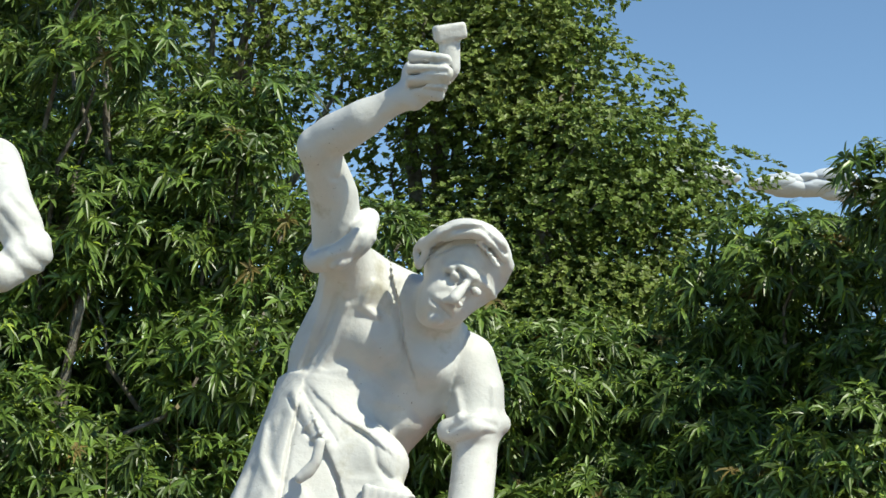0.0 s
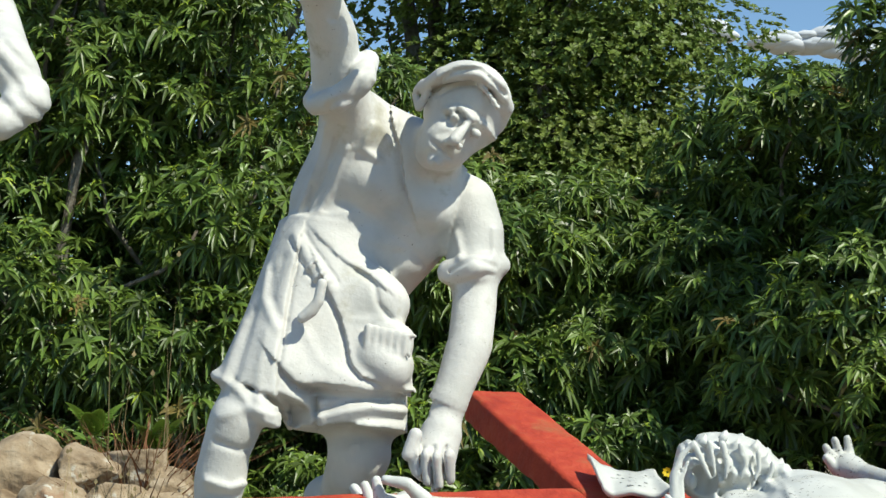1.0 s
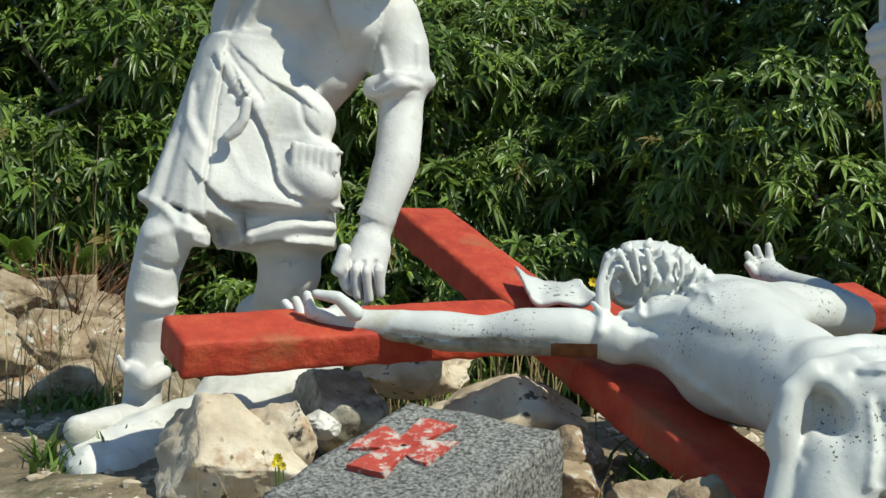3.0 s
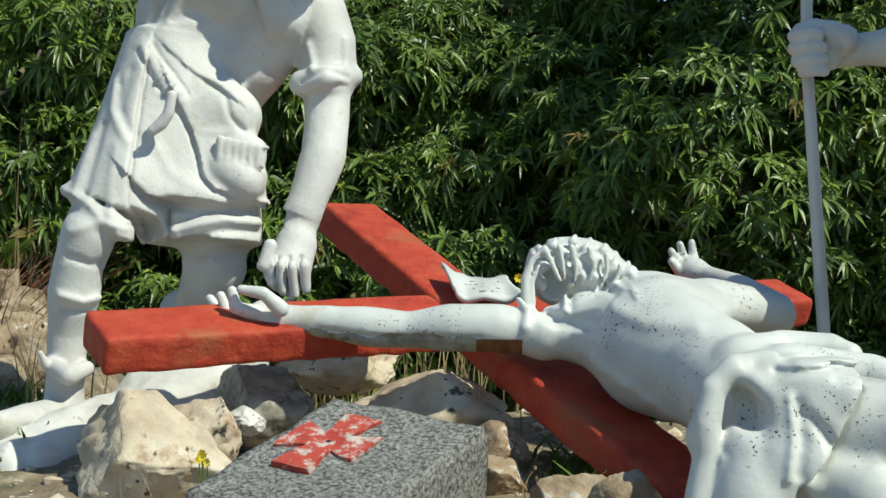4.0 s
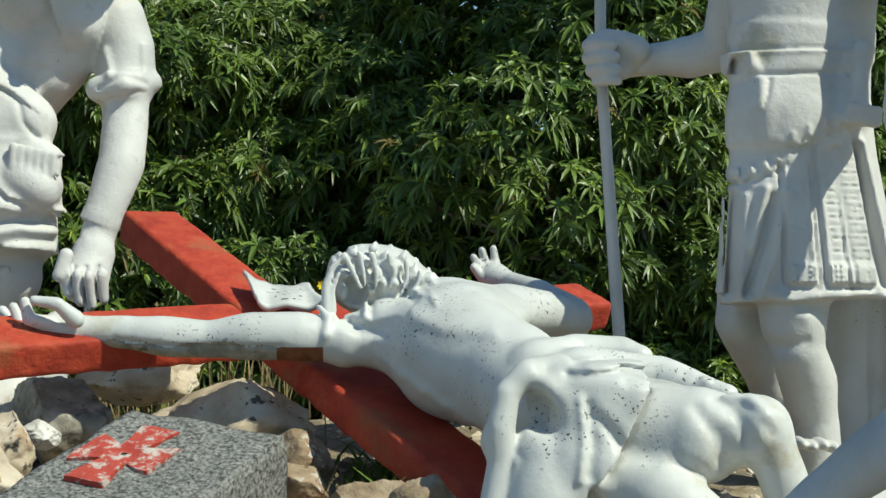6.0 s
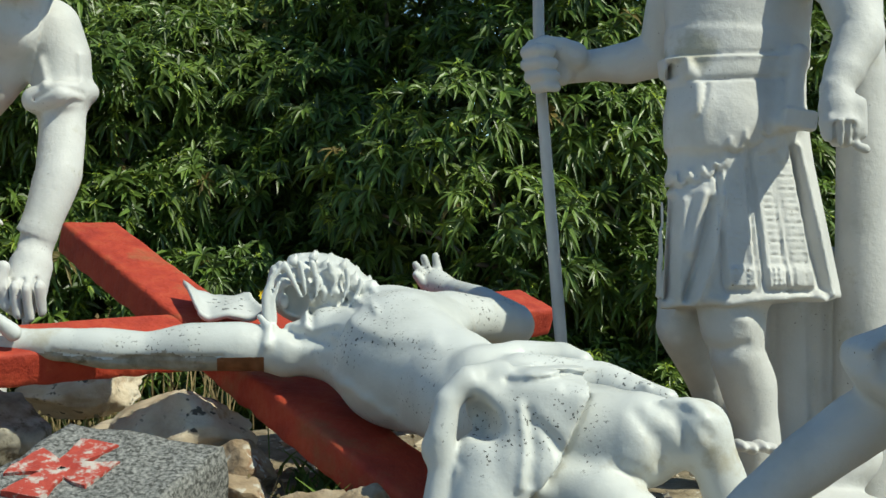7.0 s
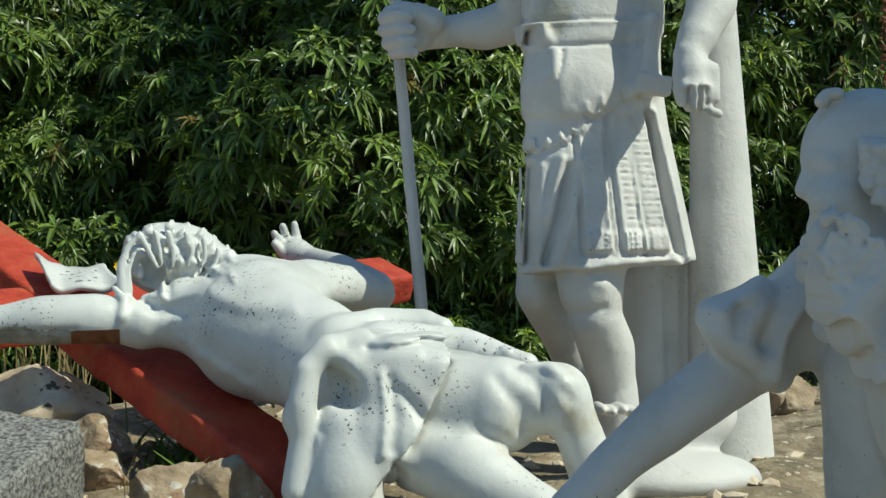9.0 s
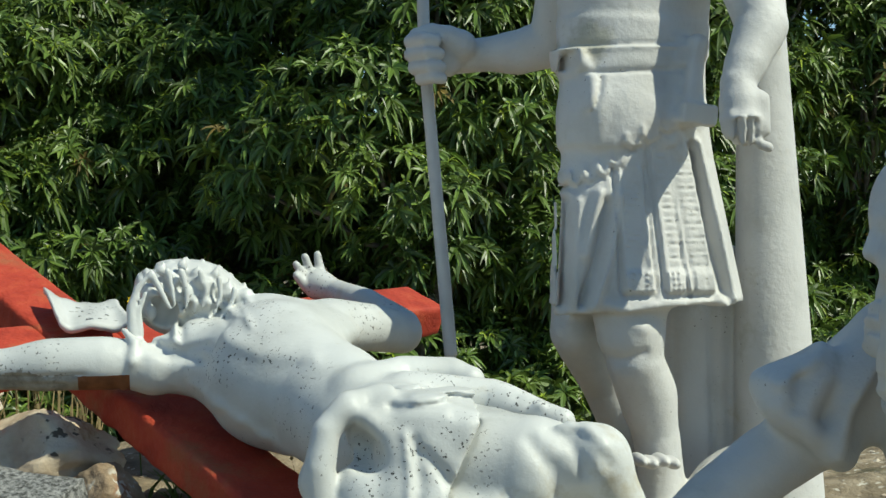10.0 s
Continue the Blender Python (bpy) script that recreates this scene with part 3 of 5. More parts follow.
    # soft hanging folds
    for a, b, e, h in (((352, 320), (354, 372), (388, 428), 0.006), ((364, 325), (368, 372), (398, 420), -0.005), ((340, 400), (330, 470), (322, 520), -0.006), ((318, 420), (306, 470), (300, 520), 0.005), ((385, 300), (378, 340), (376, 380), -0.004), ((372, 440), (368, 500), (372, 560), 0.004), ((440, 440), (470, 490), (530, 520), 0.003)):
        c.relief(q(*a), q(*b), q(*e), w=0.011, h=h)
    # rolled folds of the under-tunic
    c.relief(q(462, 592), q(520, 578), q(560, 570), q(612, 576), w=0.010, h=0.010)
    c.relief(q(462, 578), q(520, 560), q(560, 556), q(608, 560), w=0.007, h=-0.008)
    c.relief(q(462, 616), q(500, 606), q(550, 590), q(612, 592), w=0.008, h=-0.008)
    c.relief(q(458, 556), q(459, 590), q(460, 625), w=0.005, h=-0.012).relief(q(470, 560), q(472, 590), q(474, 620), w=0.010, h=0.006)
    c.relief(q(385, 598), q(420, 612), q(452, 618), w=0.007, h=0.007)
    # belly of the shirt spilling over the belt
    c.lump(q(562, 374, -0.130), (0.066, 0.056, 0.055), turn=(0, 25, 0), k=0.055)
    c.relief(q(452, 262), q(500, 305), q(545, 328), q(566, 346), w=0.018, h=0.007, step=-1)
    c.relief(q(520, 322), q(556, 345), q(566, 385), q(590, 412), w=0.006, h=-0.006)
    # sling of the pouch, belt, buckle and hanging strap end
    c.relief(q(470, 350), q(500, 408), q(516, 455), q(524, 490), q(545, 515), q(615, 538), w=0.040, h=0.014, step=-1)
    c.relief(q(464, 356), q(495, 412), q(510, 458), q(518, 494), q(540, 520), w=0.004, h=-0.006)
    c.relief(q(404, 255), q(425, 288), q(446, 318), q(476, 354), w=0.015, h=0.010)
    c.relief(q(394, 264), q(414, 298), q(436, 332), q(462, 364), w=0.004, h=-0.008)
    c.relief(q(420, 250), q(440, 280), q(462, 306), q(490, 345), w=0.004, h=-0.006)
    c.relief(q(432, 322), q(448, 304), w=0.006, h=0.012).relief(q(446, 342), q(466, 326), w=0.006, h=0.012).relief(q(456, 352), q(476, 342), w=0.007, h=0.012)
    c.limb((*q(474, 352, -0.006), 0.011), (*q(468, 385, -0.004), 0.012), (*q(455, 402, -0.006), 0.014), (*q(440, 414, -0.006), 0.012), k=0.008)
    # pouch with gathered mouth
    c.limb((*(-0.623, 3.241, 1.691), 0.043), (*(-0.590, 3.220, 1.647), 0.050), (*(-0.554, 3.217, 1.627), 0.048), (*(-0.537, 3.239, 1.628), 0.038), k=0.012)
    c.lump((-0.559, 3.240, 1.686), (0.058, 0.04, 0.045), k=0.015)
    on = sheet((-1.403, 3.006, 2.403), (0.001221, 0.000162, 0.000032), (0.000015, 0.000129, -0.001225))
    for i in range(7):
        c.limb((*on(652 + 13 * i, 580 + 3 * i), 0.010), (*on(650 + 13 * i, 612 + 3 * i, 0.010), 0.007), k=0.006)
    c.relief((-0.502, 3.156, 1.690), (-0.498, 3.162, 1.641), (-0.507, 3.166, 1.593), w=0.006, h=-0.010)
    # legs
    c.limb((*(-0.873, 3.345, 1.616), 0.065), (*(-0.874, 3.143, 1.506), 0.058), (*(-0.897, 3.150, 1.439), 0.053), (*(-0.908, 3.159, 1.383), 0.056), (*(-0.926, 3.176, 1.289), 0.045), (*(-0.929, 3.175, 1.234), 0.041), (*(-0.935, 3.174, 1.122), 0.043), k=0.02)
    c.relief((-0.897, 3.021, 1.513), (-0.844, 3.025, 1.531), (-0.797, 3.029, 1.507), w=0.012, h=0.006).relief((-0.902, 3.020, 1.460), (-0.855, 3.023, 1.442), (-0.809, 3.028, 1.464), w=0.008, h=-0.007).relief((-0.923, 3.017, 1.377), (-0.873, 3.021, 1.362), (-0.818, 3.026, 1.378), w=0.010, h=0.010).relief((-0.919, 3.017, 1.348), (-0.831, 3.024, 1.342), w=0.006, h=-0.006)
    c.limb((*(-0.951, 3.133, 1.228), 0.017), (*(-0.903, 3.097, 1.208), 0.022), (*(-0.878, 3.149, 1.218), 0.017), (*(-0.948, 3.254, 1.214), 0.017), (*(-0.956, 3.153, 1.229), 0.017), k=0.01)
    c.limb((*(-0.954, 3.113, 1.227), 0.010), (*(-0.964, 3.102, 1.255), 0.006), k=0.006)
    c.limb((*(-0.928, 3.174, 1.116), 0.041), (*(-0.966, 3.050, 1.117), 0.038), (*(-1.005, 2.967, 1.115), 0.032), k=0.02)
    c.relief((-0.962, 2.910, 1.114), (-0.906, 2.915, 1.105), (-0.838, 2.921, 1.126), w=0.006, h=-0.006).relief((-0.946, 2.912, 1.154), (-0.934, 2.913, 1.114), w=0.004, h=-0.004)
    c.limb((*(-0.661, 3.403, 1.591), 0.080), (*(-0.639, 3.343, 1.435), 0.072), (*(-0.652, 3.361, 1.396), 0.067), (*(-0.752, 3.682, 1.255), 0.061), k=0.03)
    c.relief((-0.641, 3.142, 1.453), (-0.593, 3.146, 1.471), (-0.556, 3.149, 1.447), w=0.012, h=0.006)
    c.limb((*(-0.754, 3.532, 1.320), 0.053), (*(-0.733, 3.533, 1.211), 0.069), (*(-0.619, 3.592, 1.193), 0.066), k=0.03)
    return statue("statue", c, WHITE, "white painted statue of a bending workman raising a mallet")


def lying_figure():
    c = Clay((-0.72, 1.95, 0.80), (1.00, 3.66, 1.62), h=0.005)
    # near arm
    c.limb((*(-0.462, 2.951, 1.344), 0.037), (*(-0.406, 2.947, 1.342), 0.028), (*(-0.328, 2.941, 1.337), 0.033), (*(-0.251, 2.935, 1.329), 0.040), (*(-0.173, 2.929, 1.324), 0.037), (*(-0.084, 2.912, 1.331), 0.047), (*(0.004, 2.906, 1.331), 0.048), (*(0.082, 2.910, 1.324), 0.042), k=0.018)
    for a, b, e in (((-0.481, 2.922, 1.355), (-0.513, 2.905, 1.365), (-0.521, 2.906, 1.400)), ((-0.487, 2.943, 1.343), (-0.537, 2.947, 1.352), (-0.551, 2.948, 1.387)), ((-0.496, 2.973, 1.332), (-0.554, 2.988, 1.346), (-0.581, 2.990, 1.379))):
        c.limb((*a, 0.017), (*b, 0.013), (*e, 0.010), k=0.008)
    c.limb((*(-0.423, 2.898, 1.365), 0.017), (*(-0.455, 2.881, 1.396), 0.013), (*(-0.499, 2.884, 1.403), 0.010), k=0.014)
    c.limb((*(0.062, 2.882, 1.368), 0.008), (*(0.057, 2.862, 1.336), 0.009), (*(0.040, 2.882, 1.290), 0.008), k=0.006).limb((*(0.062, 2.882, 1.368), 0.008), (*(0.044, 2.903, 1.389), 0.006), k=0.005)
    c.relief((-0.351, 2.862, 1.326), (-0.254, 2.855, 1.313), (-0.146, 2.847, 1.314), (-0.027, 2.838, 1.314), w=0.004, h=-0.007).relief((-0.275, 2.856, 1.318), (-0.167, 2.848, 1.303), (-0.060, 2.840, 1.300), w=0.004, h=-0.004)
    # trunk
    c.limb((*(0.104, 2.908, 1.321), 0.051), (*(0.182, 2.912, 1.332), 0.073), (*(0.308, 2.822, 1.303), 0.128), (*(0.390, 2.695, 1.268), 0.107), (*(0.447, 2.530, 1.230), 0.094), k=0.03)
    c.lump((0.351, 2.920, 1.382), (0.12, 0.12, 0.055), turn=(0, 8, 0), k=0.04)
    c.relief((0.129, 2.675, 1.297), (0.150, 2.674, 1.338), (0.190, 2.672, 1.379), w=0.014, h=-0.010).relief((0.101, 2.778, 1.363), (0.143, 2.775, 1.352), (0.191, 2.772, 1.363), w=0.008, h=-0.008)
    ribs = sheet((-0.578, 2.786, 1.959), (0.001041, -0.000078, 0.000003), (0.000002, -0.000012, -0.001044))
    for i in range(4):
        c.relief(ribs(715 + 36 * i, 640 + 24 * i), ribs(745 + 36 * i, 670 + 24 * i), w=0.010, h=0.005)
    c.relief((0.221, 2.669, 1.379), (0.272, 2.665, 1.359), (0.354, 2.659, 1.359), w=0.016, h=0.006)
    # neck, thrown-back head with beard
    c.limb((*(0.204, 3.002, 1.397), 0.041), (*(0.297, 2.944, 1.377), 0.063), k=0.03)
    c.lump((0.153, 3.026, 1.433), (0.085, 0.095, 0.070), turn=(0, 5, 0), k=0.02)
    c.lump((0.239, 3.010, 1.432), (0.050, 0.05, 0.036), turn=(0, 15, 0), k=0.02)
    rng = random.Random(4)
    on = sheet((-0.629, 3.021, 1.995), (0.001128, -0.000085, 0.000003), (0.000002, -0.000013, -0.001131))
    c.lump((0.132, 3.018, 1.443), (0.072, 0.09, 0.066), k=0.02).lump((0.181, 3.004, 1.450), (0.070, 0.085, 0.056), k=0.02)
    c.strands(on, (615, 440, 700, 510), 46, 10, 30, 3, w=0.006, h=0.0055)
    c.strands(on, (690, 440, 770, 490), 40, 40, 26, 5, w=0.006, h=0.005)
    for i in range(16):
        c.lump(on(rng.uniform(745, 800), rng.uniform(482, 525), 0.01), (0.012, 0.012, 0.009), k=0.006)
    for x, y in ((640, 460), (668, 445), (695, 438), (722, 443), (750, 455), (768, 468), (790, 484)):
        c.limb((*on(x, y, -0.03), 0.010), (*on(x + 3, y - 12, -0.03), 0.004), k=0.008)
    c.limb((*(0.074, 3.002, 1.441), 0.016), (*(0.067, 2.982, 1.407), 0.013), (*(0.053, 2.963, 1.380), 0.008), k=0.008)
    # face hollow framed by hair, thorn band and armpit crease
    q = sheet((-0.863, 2.941, 1.974), (0.001120, -0.000004, 0.000009), (0.000008, -0.000017, -0.001120))
    c.lump(q(868, 505, -0.01), (0.028, 0.045, 0.036), turn=(0, 12, 0), k=0.005, cut=True)
    c.lump(q(850, 505, -0.02), (0.010, 0.012, 0.016), k=0.006)
    for pts, r in ((((820, 538), (818, 495), (830, 462), (850, 440)), 0.011), (((832, 540), (830, 500), (842, 470)), 0.007), (((852, 440), (866, 468), (880, 498)), 0.007), (((878, 436), (884, 465), (888, 492)), 0.006), (((900, 438), (908, 470), (906, 496)), 0.007), (((930, 440), (940, 470), (930, 500)), 0.006), (((960, 452), (962, 480), (950, 510)), 0.006), (((985, 470), (980, 492), (962, 515)), 0.006)):
        c.limb(*[(*q(x, y, 0.012), r * (1 - 0.2 * i)) for i, (x, y) in enumerate(pts)], k=0.004)
    for x, y in ((848, 436), (868, 424), (902, 417), (925, 430), (955, 434), (975, 456)):
        c.limb((*q(x, y + 12, -0.01), 0.010), (*q(x + 4, y, -0.01), 0.004), k=0.006)
    c.relief(q(845, 552, -0.02), q(880, 572, -0.02), q(925, 572, -0.02), w=0.010, h=-0.012)
    # far arm, bent back, with the raised hand
    c.limb((*(0.424, 2.955, 1.380), 0.052), (*(0.516, 3.028, 1.368), 0.046), (*(0.577, 3.073, 1.353), 0.042), k=0.02)
    c.limb((*(0.582, 3.103, 1.364), 0.035), (*(0.545, 3.297, 1.397), 0.030), (*(0.495, 3.451, 1.418), 0.025), (*(0.460, 3.494, 1.430), 0.035), k=0.018)
    for a, b in (((0.433, 3.486, 1.426), (0.409, 3.478, 1.453)), ((0.434, 3.496, 1.440), (0.410, 3.489, 1.477)), ((0.446, 3.506, 1.446), (0.431, 3.497, 1.493)), ((0.467, 3.514, 1.450), (0.461, 3.515, 1.497))):
        c.limb((*a, 0.013), (*b, 0.009), k=0.006)
    # hips, raised thigh, knee and shin
    c.limb((*(0.476, 2.468, 1.237), 0.090), (*(0.559, 2.361, 1.208), 0.091), (*(0.644, 2.294, 1.212), 0.077), (*(0.726, 2.248, 1.231), 0.047), k=0.03)
    c.limb((*(0.730, 2.248, 1.231), 0.045), (*(0.761, 2.245, 1.165), 0.038), (*(0.792, 2.242, 1.077), 0.040), (*(0.828, 2.238, 0.971), 0.030), k=0.02)
    c.limb((*(0.486, 2.366, 1.148), 0.064), (*(0.573, 2.259, 1.120), 0.061), (*(0.667, 2.181, 1.065), 0.044), (*(0.753, 2.123, 1.009), 0.037), k=0.02)
    c.relief((0.661, 2.133, 1.276), (0.686, 2.131, 1.255), (0.699, 2.130, 1.217), w=0.010, h=-0.006).relief((0.628, 2.136, 1.259), (0.653, 2.133, 1.217), (0.661, 2.132, 1.184), w=0.012, h=-0.006)
    c.relief((0.674, 2.133, 1.280), (0.707, 2.130, 1.280), (0.724, 2.129, 1.255), w=0.012, h=0.007)
    # loincloth: rolled waist, hollow fold, pointed flap and hanging end
    c.limb((*(0.416, 2.553, 1.307), 0.036), (*(0.500, 2.607, 1.320), 0.034), (*(0.581, 2.601, 1.320), 0.030), (*(0.612, 2.579, 1.312), 0.024), k=0.02)
    c.limb((*(0.496, 2.527, 1.299), 0.039), (*(0.628, 2.497, 1.289), 0.034), (*(0.722, 2.410, 1.262), 0.021), k=0.02)
    q = sheet((-0.062, 2.386, 1.888), (0.000852, -0.000192, -0.000018), (-0.000021, -0.000012, -0.000873))
    c.limb((*q(600, 690, -0.10), 0.060), (*q(660, 720, -0.08), 0.060), (*q(640, 800, -0.06), 0.050), k=0.03)
    c.limb((*q(560, 800, -0.05), 0.050), (*q(555, 900, -0.03), 0.060), (*q(560, 980, -0.03), 0.070), k=0.03)
    c.lump(q(556, 722, -0.02), (0.042, 0.070, 0.034), turn=(0, 15, 0), k=0.006, cut=True)
    c.limb((*q(585, 642, -0.10), 0.020), (*q(530, 648, -0.06), 0.020), (*q(490, 690, -0.04), 0.021), (*q(478, 750, -0.03), 0.023), (*q(482, 810, -0.03), 0.023), (*q(470, 900, -0.02), 0.026), k=0.010)
    c.lump(q(466, 775, -0.035), (0.020, 0.02, 0.026), k=0.012)
    c.limb((*q(525, 655, -0.05), 0.010), (*q(562, 668, -0.035), 0.009), (*q(594, 695, -0.026), 0.008), (*q(606, 735, -0.022), 0.009), (*q(606, 790, -0.02), 0.012), (*q(602, 850, -0.02), 0.013), (*q(585, 920, -0.02), 0.014), k=0.022)
    c.limb((*q(628, 700, -0.075), 0.045), (*q(634, 790, -0.062), 0.040), k=0.02)
    for x0, y0, x1, x2, r in ((522, 756, 512, 492, 0.011), (545, 752, 534, 520, 0.009), (568, 756, 560, 548, 0.011), (590, 750, 582, 570, 0.009)):
        c.limb((*q(x0, y0 + 4, -0.050), r * 0.5), (*q(x1, 812, -0.016), r), (*q(x2, 920, -0.008), r * 1.2), k=0.003)
    # pointed flap lying over the thigh
    c.limb((*q(640, 660, -0.055), 0.022), (*q(722, 684, -0.045), 0.012), k=0.02)
    c.relief(q(742, 672), q(716, 720), q(698, 765), q(690, 785), q(655, 828), w=0.036, h=0.026, step=1)
    c.relief(q(748, 680), q(722, 726), q(704, 770), q(662, 832), w=0.005, h=-0.010)
    c.relief(q(648, 720), q(672, 745), q(690, 770), w=0.010, h=-0.008).relief(q(632, 700), q(640, 760), q(632, 822), w=0.009, h=-0.006).relief(q(618, 690), q(622, 760), q(614, 830), w=0.007, h=0.006)
    c.limb((*q(622, 838, -0.02), 0.016), (*q(690, 850, -0.03), 0.020), (*q(760, 878, -0.04), 0.020), (*q(820, 920, -0.05), 0.020), k=0.010)
    c.relief(q(640, 850), q(655, 872), q(660, 900), w=0.006, h=-0.010)
    # creases along the waist
    for a, b, e, h in (((600, 652), (700, 640), (860, 652), -0.008), ((640, 640), (720, 626), (850, 640), 0.005), ((620, 628), (680, 610), (740, 612), -0.007), ((730, 606), (760, 612), (785, 618), -0.006), ((750, 668), (820, 660), (900, 668), 0.006), ((700, 655), (780, 652), (880, 664), -0.006)):
        c.relief(q(*a, -0.06), q(*b, -0.08), q(*e, -0.08), w=0.007, h=h)
    # knee cap and tendons
    c.relief(q(905, 690), q(930, 700), q(950, 735), w=0.010, h=-0.004).relief(q(865, 740), q(878, 770), q(886, 805), w=0.012, h=-0.005).relief(q(770, 790), q(800, 782), q(826, 790), w=0.018, h=0.004)
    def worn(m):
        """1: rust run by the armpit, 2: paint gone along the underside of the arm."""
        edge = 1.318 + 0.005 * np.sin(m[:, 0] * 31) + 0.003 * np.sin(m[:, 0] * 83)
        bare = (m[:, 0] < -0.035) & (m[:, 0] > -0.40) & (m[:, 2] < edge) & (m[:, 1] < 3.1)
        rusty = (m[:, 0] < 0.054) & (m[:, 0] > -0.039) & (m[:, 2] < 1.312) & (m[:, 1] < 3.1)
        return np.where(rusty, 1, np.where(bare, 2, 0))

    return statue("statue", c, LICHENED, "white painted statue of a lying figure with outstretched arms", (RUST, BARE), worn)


def soldier():
    c = Clay((0.52, 2.52, 0.80), (1.62, 3.42, 2.72), h=0.005)
    # breastplate, waist and skirt
    on = sheet((-0.110, 2.969, 1.952), (0.001060, -0.000235, -0.000023), (-0.000028, -0.000024, -0.001085))
    c.cup((1.005, 2.871, 2.120), (0.997, 2.866, 1.881), 0.159, 0.141, deep=0.62, k=0.03)
    c.cup((0.998, 2.867, 1.926), (0.986, 2.843, 1.703), 0.139, 0.141, deep=0.66, k=0.02)
    c.lump((0.959, 2.830, 1.759), (0.105, 0.085, 0.089), k=0.04)
    c.cup((0.988, 2.845, 1.777), (1.003, 2.811, 1.404), 0.134, 0.182, deep=0.60, k=0.015)
    c.limb((*(1.003, 2.872, 2.142), 0.131), (*(1.005, 2.894, 2.215), 0.080), (*(0.995, 2.878, 2.291), 0.057), k=0.04)
    c.lump((0.981, 2.863, 2.376), (0.085, 0.10, 0.115), k=0.03).lump((0.991, 2.883, 2.427), (0.10, 0.12, 0.085), k=0.01)
    # belt with buckle and knotted end
    for y, w, h in ((58, 0.022, 0.005), (40, 0.004, 0.006), (34, 0.004, -0.006), (80, 0.004, -0.007)):
        c.relief(on(876, y + 3), on(980, y + 2), on(1135, y - 4), w=w, h=h)
    c.relief(on(898, 44), on(926, 44), on(926, 82), on(898, 82), on(898, 44), w=0.006, h=0.010).relief(on(912, 50), on(912, 76), w=0.004, h=-0.008)
    c.relief(on(930, 50), on(942, 92), on(938, 142), w=0.011, h=0.010).relief(on(960, 92), on(954, 120), on(942, 152), w=0.004, h=-0.006)
    # scalloped lower edge of the cuirass
    for x, y, r in ((884, 262, 9), (902, 264, 9), (921, 262, 10), (942, 256, 10), (963, 246, 10), (984, 232, 10), (1010, 200, 14), (1040, 188, 15), (1072, 172, 15), (1103, 160, 14)):
        c.relief(on(x - r, y - 12), on(x - r * 0.85, y + 4), on(x, y + 11), on(x + r * 0.85, y + 4), on(x + r, y - 12), w=0.0045, h=0.0045)
        c.relief(on(x - r, y + 8), on(x, y + 17), on(x + r, y + 8), w=0.004, h=-0.007)
    c.relief(on(960, 92), on(950, 150), on(952, 200), w=0.016, h=0.005).relief(on(985, 205), on(1040, 165), on(1075, 120), w=0.02, h=0.004)
    # leather strips with fringes
    for xt, yt, xl, xr in ((985, 245, 990, 1038), (1042, 212, 1062, 1103), (1080, 215, 1104, 1152)):
        wid = (xr - xl) * 0.8
        for e in (0, 1):
            a, b = (xt, xl) if e == 0 else (xt + wid, xr)
            g = -5 if e == 0 else 5
            c.relief(on(a, yt), on(b, 448), w=0.005, h=0.007).relief(on(a + g, yt), on(b + g, 448), w=0.005, h=-0.012)
        n = 17
        for i in range(n):
            t = (i + 0.5) / n
            y = yt + (412 - yt) * t
            c.relief(on(xt + (xl - xt) * t + 8, y), on(xt + wid + (xr - xt - wid) * t - 8, y), w=0.0032, h=-0.0045)
        for i in range(4):
            x = xl + (xr - xl) * (i + 0.5) / 4
            for k in range(4):
                c.relief(on(x - 5, 418 + 9 * k), on(x, 425 + 9 * k), on(x + 5, 418 + 9 * k), w=0.003, h=0.007)
        c.relief(on(xl, 456), on(xr, 456), w=0.006, h=-0.010)
    for a, b, e, h in (((985, 290), (965, 400), (938, 475), 0.016), ((970, 300), (950, 390), (925, 470), -0.014), ((955, 285), (940, 340), (930, 390), 0.010), ((880, 300), (876, 380), (872, 470), -0.010), ((894, 300), (890, 380), (886, 470), 0.008), ((908, 300), (904, 380), (900, 470), -0.010), ((922, 300), (916, 380), (912, 470), 0.007), ((1120, 200), (1145, 330), (1170, 450), -0.014), ((1135, 200), (1168, 340), (1190, 460), 0.014), ((960, 470), (1000, 478), (1040, 470), 0.006), ((1160, 462), (1175, 474), (1190, 465), 0.008)):
        c.relief(*[on(*q) for q in (a, b, e)], w=0.008, h=h)
    # dagger in its sheath
    c.relief(on(1112, 36), on(1106, 80), on(1100, 160), w=0.017, h=0.026).relief(on(1088, 160), on(1112, 158), on(1136, 152), w=0.016, h=0.016).relief(on(1104, 50), on(1098, 130), w=0.004, h=-0.006)
    c.relief(on(1098, 188), on(1103, 215), on(1098, 228), on(1094, 215), w=0.006, h=0.010).relief(on(1090, 180), on(1085, 205), w=0.005, h=0.006)
    c.limb((*(1.086, 2.760, 1.888), 0.021), (*(1.077, 2.751, 1.851), 0.015), (*(1.064, 2.735, 1.756), 0.021), k=0.004).block((1.073, 2.728, 1.759), (0.034, 0.014, 0.020), turn=(0, 8, 0), edge=0.004, k=0.004)
    # spear arm and spear
    c.limb((*(0.947, 2.905, 2.148), 0.068), (*(0.898, 2.954, 2.030), 0.057), (*(0.877, 2.996, 1.919), 0.049), (*(0.818, 3.029, 1.902), 0.044), (*(0.753, 3.064, 1.901), 0.034), (*(0.704, 3.095, 1.897), 0.032), (*(0.677, 3.112, 1.899), 0.040), k=0.02)
